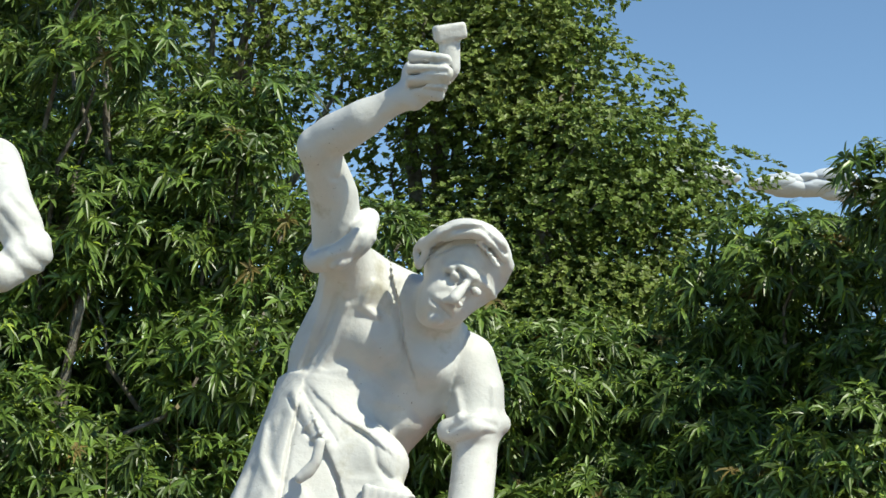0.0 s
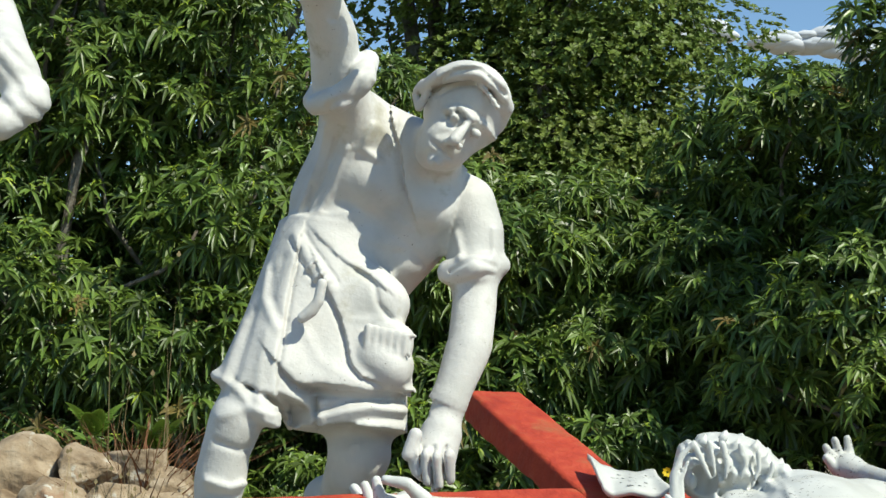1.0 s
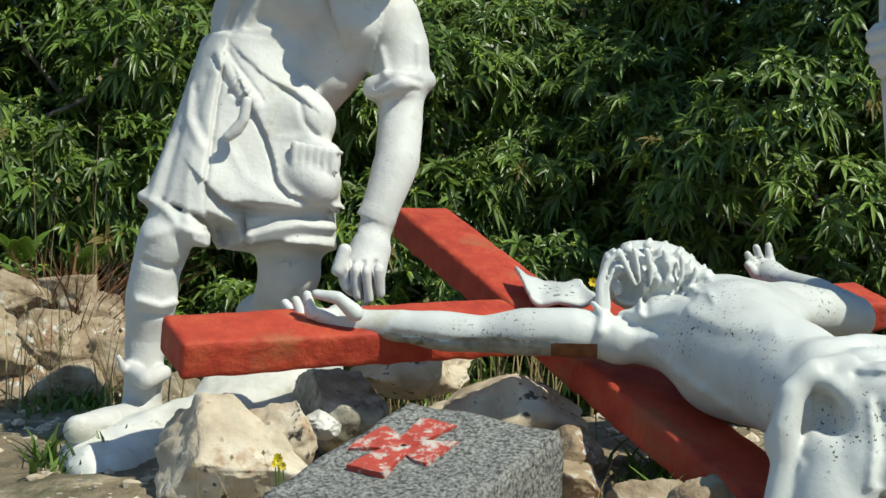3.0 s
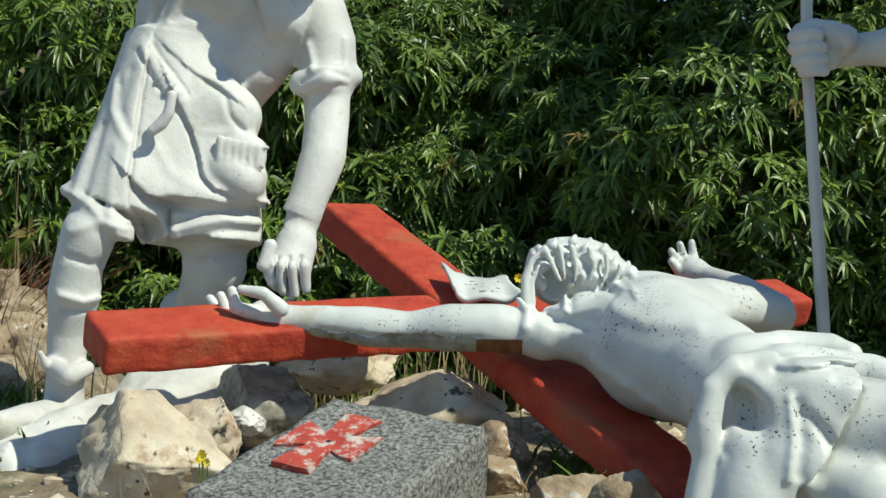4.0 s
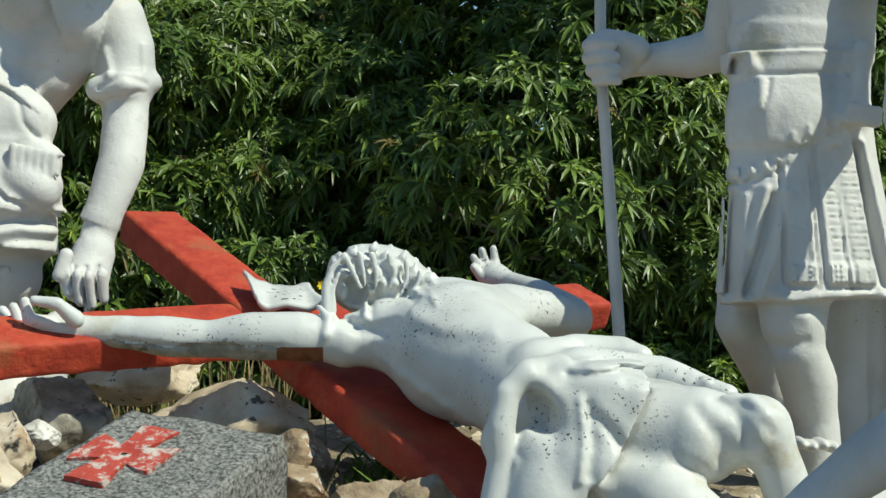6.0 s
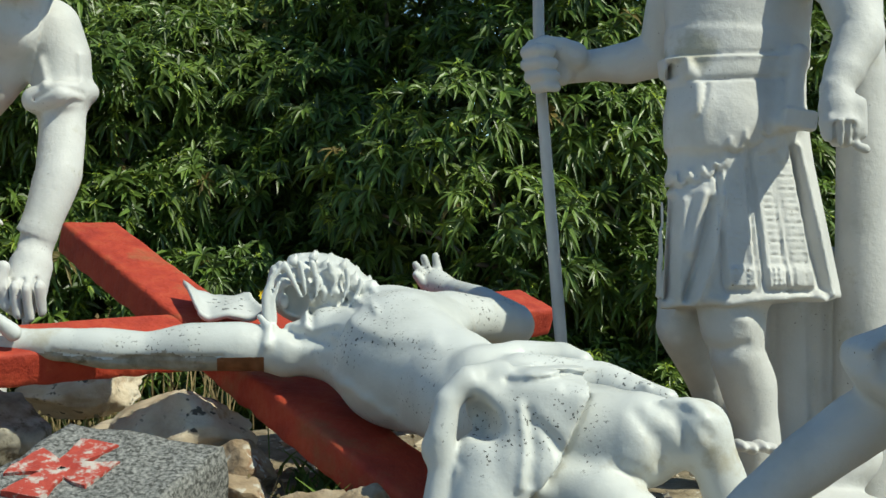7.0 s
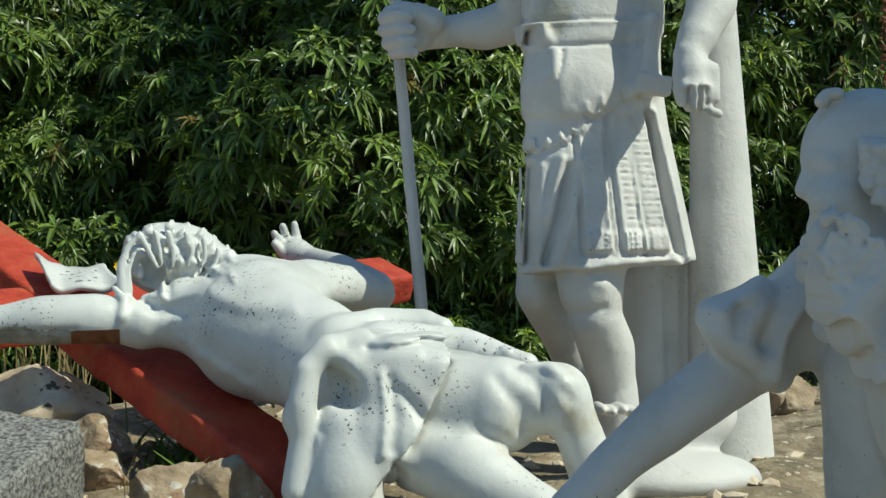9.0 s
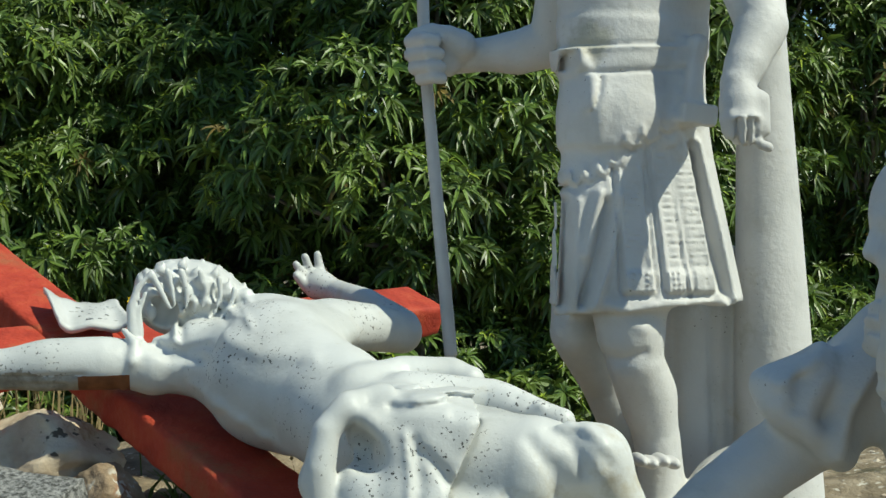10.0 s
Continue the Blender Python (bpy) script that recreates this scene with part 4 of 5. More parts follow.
    g = sheet((-0.116, 3.220, 2.012), (0.001148, -0.000259, -0.000024), (-0.000028, -0.000016, -0.001176))
    c.lump(g(690, 80, -0.020), (0.036, 0.030, 0.046), turn=(0, -12, 0), k=0.010)
    c.limb((*g(715, 66, -0.01), 0.030), (*g(692, 56), 0.026), (*g(664, 46, 0.008), 0.018), (*g(636, 50, 0.010), 0.013), k=0.010)
    for x0, x1, y, r in ((628, 664, 62, 0.015), (628, 670, 84, 0.0145), (634, 674, 106, 0.014), (645, 676, 125, 0.0125)):
        c.limb((*g(x0, y, 0.012), r), (*g((x0 + x1) / 2, y - 2, 0.040), r), (*g(x1, y, 0.034), r * 0.9), k=0.0015)
    c.limb((*(0.644, 3.140, 2.297), 0.0125), (*(0.641, 3.109, 1.896), 0.0125), (*(0.671, 3.046, 1.310), 0.0135), k=0.003)
    # hanging arm
    c.limb((*(1.097, 2.851, 2.140), 0.080), (*(1.174, 2.729, 2.019), 0.061), (*(1.170, 2.665, 1.911), 0.047), (*(1.127, 2.632, 1.843), 0.038), (*(1.103, 2.615, 1.804), 0.031), (*(1.104, 2.604, 1.766), 0.038), (*(1.101, 2.593, 1.734), 0.034), k=0.02)
    c.lump((1.102, 2.588, 1.731), (0.036, 0.034, 0.036), k=0.012)
    fist(c, (((1.077, 2.574, 1.748), (1.078, 2.572, 1.712)), ((1.087, 2.558, 1.736), (1.089, 2.562, 1.703)), ((1.106, 2.562, 1.740), (1.107, 2.566, 1.706))), 0.010)
    c.limb((*(1.102, 2.572, 1.706), 0.009), (*(1.137, 2.564, 1.692), 0.009), k=0.008).limb((*(1.133, 2.587, 1.775), 0.016), (*(1.134, 2.576, 1.722), 0.012), k=0.01)
    grip = sheet((-0.101, 2.834, 1.933), (0.001012, -0.000224, -0.000022), (-0.000027, -0.000022, -0.001036))
    for x in (1174, 1190, 1204):
        c.relief(grip(x - 2, 162), grip(x, 185), grip(x, 204), w=0.0035, h=-0.008)
    c.relief(grip(1160, 160), grip(1185, 154), grip(1208, 158), w=0.005, h=0.005)
    # legs
    c.limb((*(0.984, 2.837, 1.460), 0.068), (*(0.956, 2.779, 1.362), 0.063), (*(0.964, 2.776, 1.306), 0.053), (*(0.992, 2.799, 1.248), 0.055), (*(1.013, 2.812, 1.166), 0.044), (*(1.021, 2.809, 1.099), 0.042), (*(1.020, 2.795, 0.976), 0.044), k=0.02)
    c.relief((0.881, 2.673, 1.380), (0.921, 2.665, 1.395), (0.959, 2.656, 1.377), w=0.014, h=0.006).relief((0.885, 2.671, 1.332), (0.921, 2.663, 1.318), (0.963, 2.654, 1.331), w=0.009, h=-0.006)
    for x in (1018, 1036, 1054, 1072):
        c.lump(on(x, 728 + 4 * ((x // 18) % 2), -0.01), (0.012, 0.04, 0.012), k=0.004)
    c.limb((*(1.008, 2.757, 0.984), 0.046), (*(0.932, 2.630, 0.969), 0.036), k=0.02)
    c.limb((*(0.917, 2.954, 1.436), 0.059), (*(0.898, 2.935, 1.356), 0.052), (*(0.980, 3.037, 1.239), 0.044), (*(1.067, 3.085, 1.071), 0.044), (*(1.087, 3.076, 0.922), 0.044), k=0.02)
    # tapering support post behind, with broken foot and plinth
    c.cup((1.270, 2.915, 2.111), (1.296, 2.897, 0.942), 0.040, 0.092, deep=0.9, k=0.015)
    c.cup((1.169, 2.982, 1.513), (1.165, 2.967, 0.937), 0.073, 0.089, deep=0.6, k=0.02)
    c.relief((1.176, 2.814, 1.399), (1.173, 2.809, 1.216), (1.174, 2.804, 1.034), w=0.010, h=-0.014).relief((1.094, 2.831, 1.378), (1.099, 2.824, 1.150), w=0.010, h=-0.006)
    c.lump((1.162, 2.787, 1.083), (0.10, 0.06, 0.06), turn=(0, -20, 0), k=0.02).lump((1.099, 2.717, 0.997), (0.17, 0.12, 0.05), k=0.03).lump((1.250, 2.760, 0.950), (0.10, 0.10, 0.045), turn=(0, 12, 0), k=0.03)
    return statue("statue", c, WHITE, "white painted statue of a soldier in pleated skirt holding a spear")


def kneeling_man():
    c = Clay((0.46, 1.36, 0.72), (1.30, 1.98, 1.74), h=0.0032)
    # head in profile with a bald cap-like crown
    c.lump((0.972, 1.696, 1.593), (0.082, 0.075, 0.075), k=0.02)
    c.lump((0.943, 1.691, 1.551), (0.050, 0.058, 0.075), k=0.025)
    c.lump((0.921, 1.699, 1.656), (0.015, 0.018, 0.010), k=0.01).lump((0.920, 1.679, 1.660), (0.010, 0.012, 0.008), k=0.004).lump((0.903, 1.682, 1.651), (0.009, 0.010, 0.009), k=0.004).lump((0.910, 1.681, 1.660), (0.008, 0.010, 0.007), k=0.004)
    c.limb((*(0.895, 1.692, 1.579), 0.009), (*(0.882, 1.694, 1.543), 0.010), (*(0.895, 1.691, 1.536), 0.008), k=0.008)
    c.limb((*(0.897, 1.702, 1.584), 0.008), (*(0.900, 1.650, 1.575), 0.007), k=0.015)
    c.lump((0.905, 1.658, 1.531), (0.030, 0.03, 0.030), k=0.02)
    # beard and curls
    c.lump((0.935, 1.680, 1.447), (0.055, 0.055, 0.075), turn=(0, -25, 0), k=0.025)
    c.lump((0.970, 1.661, 1.405), (0.060, 0.055, 0.070), turn=(0, -25, 0), k=0.025)
    rng = random.Random(9)
    on = sheet((-0.033, 1.836, 1.793), (0.000658, -0.000146, -0.000014), (-0.000018, -0.000015, -0.000673))
    c.limb((*(0.945, 1.698, 1.453), 0.042), (*(0.984, 1.688, 1.388), 0.053), (*(1.034, 1.696, 1.329), 0.063), k=0.03)
    c.lump((1.008, 1.686, 1.515), (0.070, 0.065, 0.09), k=0.02)
    c.strands(on, (1375, 415, 1440, 540), 22, 20, 80, 11, w=0.004, h=0.0016)
    c.strands(on, (1430, 450, 1530, 620), 22, 35, 150, 12, w=0.004, h=0.0016)
    for i in range(70):
        x, y = 1464 + 17 * (i % 7) + rng.uniform(-5, 5), 262 + 21 * (i // 7) + rng.uniform(-6, 6)
        if y > 330 + 1.2 * (x - 1464):
            continue
        c.limb((*on(x, y, 0.002), 0.0085), (*on(x + rng.uniform(-7, 7), y + 10, 0.011), 0.0090), (*on(x + rng.uniform(-7, 7), y + 22, 0.004), 0.006), k=0.0015)
    # curly beard
    q = sheet((-0.019, 1.718, 1.789), (0.000615, -0.000138, -0.000013), (-0.000015, -0.000009, -0.000630))
    c.limb((*q(1436, 455, -0.045), 0.032), (*q(1452, 520, -0.040), 0.042), (*q(1488, 590, -0.035), 0.044), (*q(1525, 630, -0.035), 0.040), k=0.02)
    for i in range(230):
        t = rng.random()
        x, y = 1408 + 118 * t + rng.uniform(-36, 44), 440 + 190 * t + rng.uniform(-46, 46)
        c.limb((*q(x, y, 0.002 + rng.uniform(-0.006, 0.004)), 0.0060), (*q(x + rng.uniform(-9, 9), y + 12, 0.003), 0.0048), k=0.0015)
    # robe, chest and shoulders
    c.limb((*(1.054, 1.732, 1.325), 0.094), (*(1.064, 1.755, 1.129), 0.111), (*(1.059, 1.751, 0.944), 0.141), k=0.05)
    c.limb((*(0.990, 1.809, 1.380), 0.046), (*(0.988, 1.776, 1.264), 0.037), (*(0.993, 1.741, 1.151), 0.044), k=0.04)
    c.lump((0.993, 1.581, 1.301), (0.075, 0.06, 0.10), turn=(0, 20, 0), k=0.03)
    c.limb((*(0.986, 1.543, 1.346), 0.052), (*(0.992, 1.518, 1.244), 0.045), (*(0.912, 1.431, 1.152), 0.036), k=0.03)
    c.relief((0.895, 1.645, 1.367), (0.920, 1.638, 1.305), (0.934, 1.635, 1.296), (0.954, 1.631, 1.318), (0.995, 1.623, 1.365), w=0.014, h=0.007)
    c.relief((0.895, 1.646, 1.394), (0.905, 1.642, 1.312), (0.930, 1.633, 1.189), w=0.014, h=0.006).relief((0.916, 1.639, 1.298), (0.928, 1.634, 1.230), (0.949, 1.628, 1.161), w=0.014, h=-0.008).relief((0.952, 1.630, 1.277), (0.970, 1.624, 1.174), w=0.018, h=0.012)
    # sleeve and outstretched arm
    c.limb((*(1.009, 1.878, 1.437), 0.043), (*(0.934, 1.862, 1.379), 0.049), (*(0.873, 1.855, 1.359), 0.043), k=0.03)
    c.limb((*(0.986, 1.851, 1.378), 0.053), (*(0.901, 1.827, 1.322), 0.035), k=0.03)
    c.limb((*(0.820, 1.847, 1.379), 0.018), (*(0.830, 1.813, 1.357), 0.018), (*(0.859, 1.796, 1.327), 0.017), (*(0.894, 1.797, 1.295), 0.014), k=0.03).limb((*(0.972, 1.836, 1.448), 0.030), (*(0.887, 1.811, 1.384), 0.033), (*(0.843, 1.821, 1.366), 0.026), k=0.04)
    c.relief((0.755, 1.677, 1.387), (0.788, 1.669, 1.354), (0.827, 1.659, 1.314), w=0.008, h=-0.007).relief((0.914, 1.746, 1.474), (0.863, 1.756, 1.417), (0.817, 1.766, 1.389), w=0.010, h=0.009).relief((0.921, 1.744, 1.452), (0.891, 1.750, 1.402), (0.869, 1.753, 1.345), w=0.012, h=-0.009)
    c.relief((0.934, 1.741, 1.416), (0.897, 1.747, 1.359), (0.881, 1.749, 1.301), w=0.012, h=0.010).relief((0.842, 1.760, 1.389), (0.834, 1.761, 1.360), w=0.010, h=-0.006)
    c.limb((*(0.894, 1.849, 1.320), 0.041), (*(0.834, 1.862, 1.287), 0.044), (*(0.770, 1.864, 1.244), 0.041), (*(0.699, 1.868, 1.191), 0.033), (*(0.636, 1.870, 1.134), 0.029), (*(0.574, 1.872, 1.071), 0.026), k=0.02)
    c.lump((0.558, 1.875, 1.049), (0.05, 0.04, 0.04), k=0.02)
    # collar, hem of the mantle and long folds
    q = sheet((-0.019, 1.718, 1.789), (0.000615, -0.000138, -0.000013), (-0.000015, -0.000009, -0.000630))
    c.relief(q(1400, 600), q(1412, 660), q(1432, 715), q(1450, 736), q(1472, 712), q(1500, 665), q(1560, 590), w=0.020, h=0.014, step=-1)
    c.relief(q(1410, 600), q(1420, 655), q(1438, 705), q(1452, 722), w=0.006, h=-0.010)
    for a, b, e, h in (((1388, 640), (1400, 740), (1450, 880), 0.010), ((1412, 720), (1440, 800), (1490, 890), -0.009), ((1470, 740), (1490, 800), (1540, 880), 0.008), ((1510, 680), (1520, 780), (1560, 860), -0.009), ((1545, 680), (1560, 760), (1590, 860), 0.009), ((1300, 640), (1330, 690), (1345, 720), -0.008), ((1340, 560), (1350, 630), (1345, 700), 0.008), ((1225, 600), (1250, 650), (1290, 700), -0.008), ((1190, 640), (1240, 690), (1285, 725), 0.007)):
        c.relief(q(*a), q(*b), q(*e), w=0.010, h=h)
    # folded legs under the robe
    c.limb((*(1.016, 1.761, 0.945), 0.141), (*(0.886, 1.738, 0.926), 0.079), k=0.05)
    return statue("statue", c, WHITE, "white painted statue of a kneeling bearded man in a robe")


def standing_figure():
    c = Clay((-2.85, 3.80, 1.45), (-1.60, 4.95, 3.15), h=0.008)
    c.cup((-2.46, 4.55, 1.50), (-2.42, 4.55, 2.62), 0.24, 0.18, deep=0.7, k=0.03)
    c.limb((-2.42, 4.55, 2.55, 0.18), (-2.38, 4.55, 2.78, 0.13), k=0.05)
    c.limb((-2.30, 4.53, 2.80, 0.06), (-2.30, 4.51, 2.90, 0.06), k=0.03).lump((-2.30, 4.50, 2.98), (0.085, 0.10, 0.115), k=0.02)
    c.limb((-2.14, 4.52, 2.79, 0.085), (*(-1.883, 4.119, 2.534), 0.072), (*(-1.824, 4.148, 2.428), 0.066), k=0.025)
    c.limb((*(-1.824, 4.132, 2.408), 0.066), (*(-1.881, 4.076, 2.337), 0.055), (-2.10, 4.05, 2.33, 0.045), k=0.02)
    on = sheet((-1.893, 3.936, 3.131), (0.001647, 0.000222, 0.000050), (0.000005, 0.000327, -0.001630))
    for a, b in (((12, 345), (62, 400)), ((5, 378), (40, 425)), ((45, 400), (88, 440)), ((40, 440), (75, 470)), ((15, 455), (55, 490)), ((0, 440), (30, 460))):
        c.relief(on(*a), on(*b), w=0.012, h=-0.007)
    for i in range(7):
        x = -2.65 + 0.06 * i
        c.relief((x, 4.4, 1.6), (x + 0.02, 4.4, 2.45), w=0.018, h=0.02 if i % 2 else -0.015)
    c.block((-2.43, 4.55, 1.50), (0.19, 0.24, 0.045), edge=0.01, k=0.01)
    return statue("statue", c, WHITE, "white painted statue of a robed figure with bent elbow")


workman()
lying_figure()
soldier()
kneeling_man()
standing_figure()

# ---- trees ----
def unit(v):
    return v / (np.linalg.norm(v, axis=-1, keepdims=True) + 1e-9)


def leaf_shoots(name, place, way, mats, leaf, width, count, seed, droop, spread=(0.7, 1.45), tip=0.5):
    """Shoots that each bear a ring of pointed, folded, drooping leaves. place, way: arrays of the shoots' tips and directions."""
    rng = np.random.default_rng(seed)
    n = len(place)
    d = unit(way)
    side = unit(np.cross(d, (0, 0, 1.0)))
    upv = np.cross(side, d)
    a = 2 * math.pi * (np.arange(count)[None] + rng.uniform(-0.35, 0.35, (n, count))) / count + rng.uniform(0, 6, (n, 1))
    o = rng.uniform(*spread, (n, count))
    out = np.cos(o)[..., None] * d[:, None] + np.sin(o)[..., None] * (np.cos(a)[..., None] * side[:, None] + np.sin(a)[..., None] * upv[:, None])
    w = unit(np.cross(out, d[:, None]) + rng.normal(size=out.shape) * 0.25)
    nrm = np.cross(w, out)
    L = leaf * rng.uniform(0.7, 1.15, (n, 1)) * rng.uniform(0.65, 1.1, (n, count))
    B = width * rng.uniform(0.75, 1.25, (n, count)) * L / leaf
    sag = droop * rng.uniform(0.3, 1.4, (n, count))
    V = []
    for st, wd in ((0.05, 0.22), (0.35, 1.0), (0.68, 0.75)):
        q = place[:, None] + out * (st * L)[..., None] - np.array((0, 0, 1.0)) * (st ** 2 * L * sag)[..., None]
        e, f = w * (B * wd * 0.5)[..., None], nrm * (B * 0.2 * wd)[..., None]
        V += [q - e + f, q, q + e + f]
    V.append(place[:, None] + out * L[..., None] - np.array((0, 0, 1.0)) * (L * sag)[..., None])
    V = np.stack(V, 2).reshape(-1, 10, 3)
    one = np.array([(0, 1, 4), (0, 4, 3), (1, 2, 5), (1, 5, 4), (3, 4, 7), (3, 7, 6), (4, 5, 8), (4, 8, 7), (6, 7, 9), (7, 8, 9)])
    F = (one[None] + 10 * np.arange(len(V))[:, None, None]).reshape(-1, 3)
    young = (rng.random((n, 1)) < tip) & (np.arange(count)[None] % 3 == 0)
    S = np.repeat(young.ravel().astype(np.int32), 10)
    if len(mats) > 2:
        dry = np.repeat(rng.random(n) < 0.015, count)
        S = np.where(np.repeat(dry, 10), 2, S)
    # young leaves are shorter and stand upright at the tip
    y = young.ravel()
    V[y] = np.repeat(place, count, 0)[y][:, None] + (V[y] - np.repeat(place, count, 0)[y][:, None]) * 0.45 + np.repeat(d, count, 0)[y][:, None] * 0.02
    return array_mesh(name, V.reshape(-1, 3), F, mats, smooth=False, slots=S)


def clump_shoots(rng, clumps, density, front=0.6):
    """Shoot tips on and just under the skin of ellipsoid clumps, facing outward and upward."""
    P_, D_ = [], []
    for c, r in clumps:
        c, r = np.array(c), np.array(r)
        n = int(density * 4.19 * (r[0] * r[1] + r[0] * r[2] + r[1] * r[2]))
        u = unit(rng.normal(size=(n, 3)))
        u = u[u[:, 1] < front]
        k = 1.06 - 0.42 * rng.random((len(u), 1)) ** 2
        P_.append(c + u * r * k)
        D_.append(0.55 * unit(u / r) + np.array((0, -0.30, 0.60)) + rng.normal(size=u.shape) * 0.20)
    return np.concatenate(P_), np.concatenate(D_)


def limbs_bm(paths):
    bm = bmesh.new()
    for path in paths:
        rings = []
        for i, (x, y, z, r) in enumerate(path):
            a = Vector(path[min(i + 1, len(path) - 1)][:3]) - Vector(path[max(i - 1, 0)][:3])
            q = a.to_track_quat("Z", "Y")
            rings.append([bm.verts.new(Vector((x, y, z)) + q @ Vector((r * math.cos(t), r * math.sin(t), 0))) for t in (2 * math.pi * j / 8 for j in range(8))])
        for A, B in zip(rings[:-1], rings[1:]):
            for j in range(8):
                bm.faces.new((A[j], A[(j + 1) % 8], B[(j + 1) % 8], B[j]))
        bm.faces.new(rings[-1])
    return bm


def wavy_limb(rng, a, b, ra, rb, n=9, bend=0.25):
    a, b = np.array(a, float), np.array(b, float)
    off = np.cumsum(rng.normal(size=(n, 3)) * bend * np.linalg.norm(b - a) / n, axis=0)
    off -= np.linspace(0, 1, n)[:, None] * off[-1]
    return [(*(a + (b - a) * t + o), ra + (rb - ra) * t) for t, o in zip(np.linspace(0, 1, n), off)]


def tree(name, label, group, seed, x, y, top, half, mats, leaf, width, count, density, droop, low=0.05, clumps=34, depth=0.7, trunk=0.09, tip=0.5, size=(0.3, 0.5), narrow=0.5, spread=(0.7, 1.45)):
    rng = np.random.default_rng(seed)
    z0 = ground_height(x, y) - 0.05
    height = top - z0
    root = tagged(new(name), label=label, category="tree", group=group)
    root.location = (x, y, z0)
    blobs = []
    for i in range(clumps):
        h = low + (1 - low) * (i + rng.random()) / clumps
        w = half * (1.0 - narrow * max(0.0, h - 0.45) / 0.55)
        a = rng.uniform(0, 2 * math.pi)
        k = math.sqrt(rng.random())
        s = rng.uniform(*size)
        blobs.append(((w * k * math.cos(a), depth * w * k * math.sin(a), h * (height - s * 0.6)), (s * 1.25, s, s * rng.uniform(0.40, 0.62))))
    part("trunk", limbs_bm([wavy_limb(rng, (0, 0, 0), (0.1 * half, 0.1, height * 0.9), trunk, trunk * 0.25)]), BARK, root, smooth=True)
    for c, r in blobs[::3]:
        part("limb", limbs_bm([wavy_limb(rng, (0.05 * half, 0.05, c[2] * 0.6), c, trunk * 0.4, 0.008)]), BARK, root, smooth=True)
    p, d = clump_shoots(rng, blobs, density)
    crown = new("crown", leaf_shoots("crown", p, d, mats, leaf, width, count, seed, droop, spread, tip))
    crown.parent = root
    return root


def chestnut(seed, x, y, top, half, clumps=58):
    return tree("chestnut_tree", "dense young chestnut tree with glossy drooping leaves", "chestnut thicket", seed, x, y, top, half, [LEAF, SHOOT, DRYLEAF], 0.122, 0.028, 11, 66, 0.62, clumps=clumps, size=(0.22, 0.40), spread=(0.65, 1.55), tip=0.35, trunk=0.05)


def oak(seed, x, y, top, half, low=0.3, clumps=60, size=(0.35, 0.65), trunk=0.13, density=105):
    return tree("oak_tree", "tall oak with small leaves, a grey trunk and gaps of sky", "oaks behind", seed, x, y, top, half, [OAK, OAK], 0.055, 0.036, 6, density, 0.1, low=low, clumps=clumps, size=size, trunk=trunk, depth=0.8, tip=0.0, narrow=0.35)


# front row, close together
for i, (x, y, top, half) in enumerate(((-4.3, 8.0, 5.4, 1.1), (-3.3, 7.6, 5.2, 1.05), (-2.45, 7.9, 4.3, 0.9), (-1.6, 8.5, 3.1, 0.9), (-0.8, 8.7, 2.9, 0.95), (0.0, 9.1, 3.1, 0.9), (0.75, 8.9, 3.75, 0.95), (1.5, 7.8, 3.95, 0.9), (2.4, 8.1, 4.3, 1.0), (3.3, 8.4, 4.6, 1.0), (4.3, 8.6, 4.6, 1.1), (5.4, 8.6, 4.5, 1.2))):
    chestnut(40 + i, x, y, top, half)
# second row fills the gaps
for i, (x, y, top, half) in enumerate(((-2.4, 9.6, 4.4, 1.3), (0.5, 9.8, 3.4, 1.3), (2.9, 9.8, 4.2, 1.5), (5.0, 10.0, 4.4, 1.5))):
    chestnut(70 + i, x, y, top, half, clumps=26)
for i, (x, y, top, half) in enumerate(((-1.9, 11.0, 3.6, 1.6), (0.9, 11.2, 3.2, 1.7), (3.4, 11.2, 3.8, 1.7), (5.8, 11.2, 4.2, 1.7))):
    chestnut(130 + i, x, y, top, half, clumps=40)
for i, (x, y, top, half) in enumerate(((-4.6, 9.6, 5.0, 1.4), (-3.4, 9.2, 4.6, 1.2), (-1.2, 9.4, 3.3, 1.2), (1.6, 9.6, 3.8, 1.2), (4.0, 9.6, 4.3, 1.3))):
    chestnut(150 + i, x, y, top, half, clumps=34)
# an added young tree, out of view, keeps the sun off the kneeling figure
tree("chestnut_tree", "unseen slim young chestnut tree added to shade the kneeling statue", "chestnut thicket", 171, 1.60, 1.18, 2.62, 0.20, [LEAF, SHOOT, DRYLEAF], 0.108, 0.034, 11, 150, 0.42, low=0.62, clumps=26, size=(0.14, 0.22), trunk=0.03, narrow=0.2)
# oaks with visible trunks
for i, (x, y, top, half, low) in enumerate(((-3.5, 11.2, 7.3, 1.7, 0.25), (-1.75, 11.6, 7.0, 1.25, 0.25), (-0.85, 11.2, 6.4, 0.75, 0.25), (-0.1, 11.8, 5.2, 0.65, 0.2), (-5.6, 11.5, 7.2, 1.8, 0.2))):
    oak(90 + i, x, y, top, half, low)

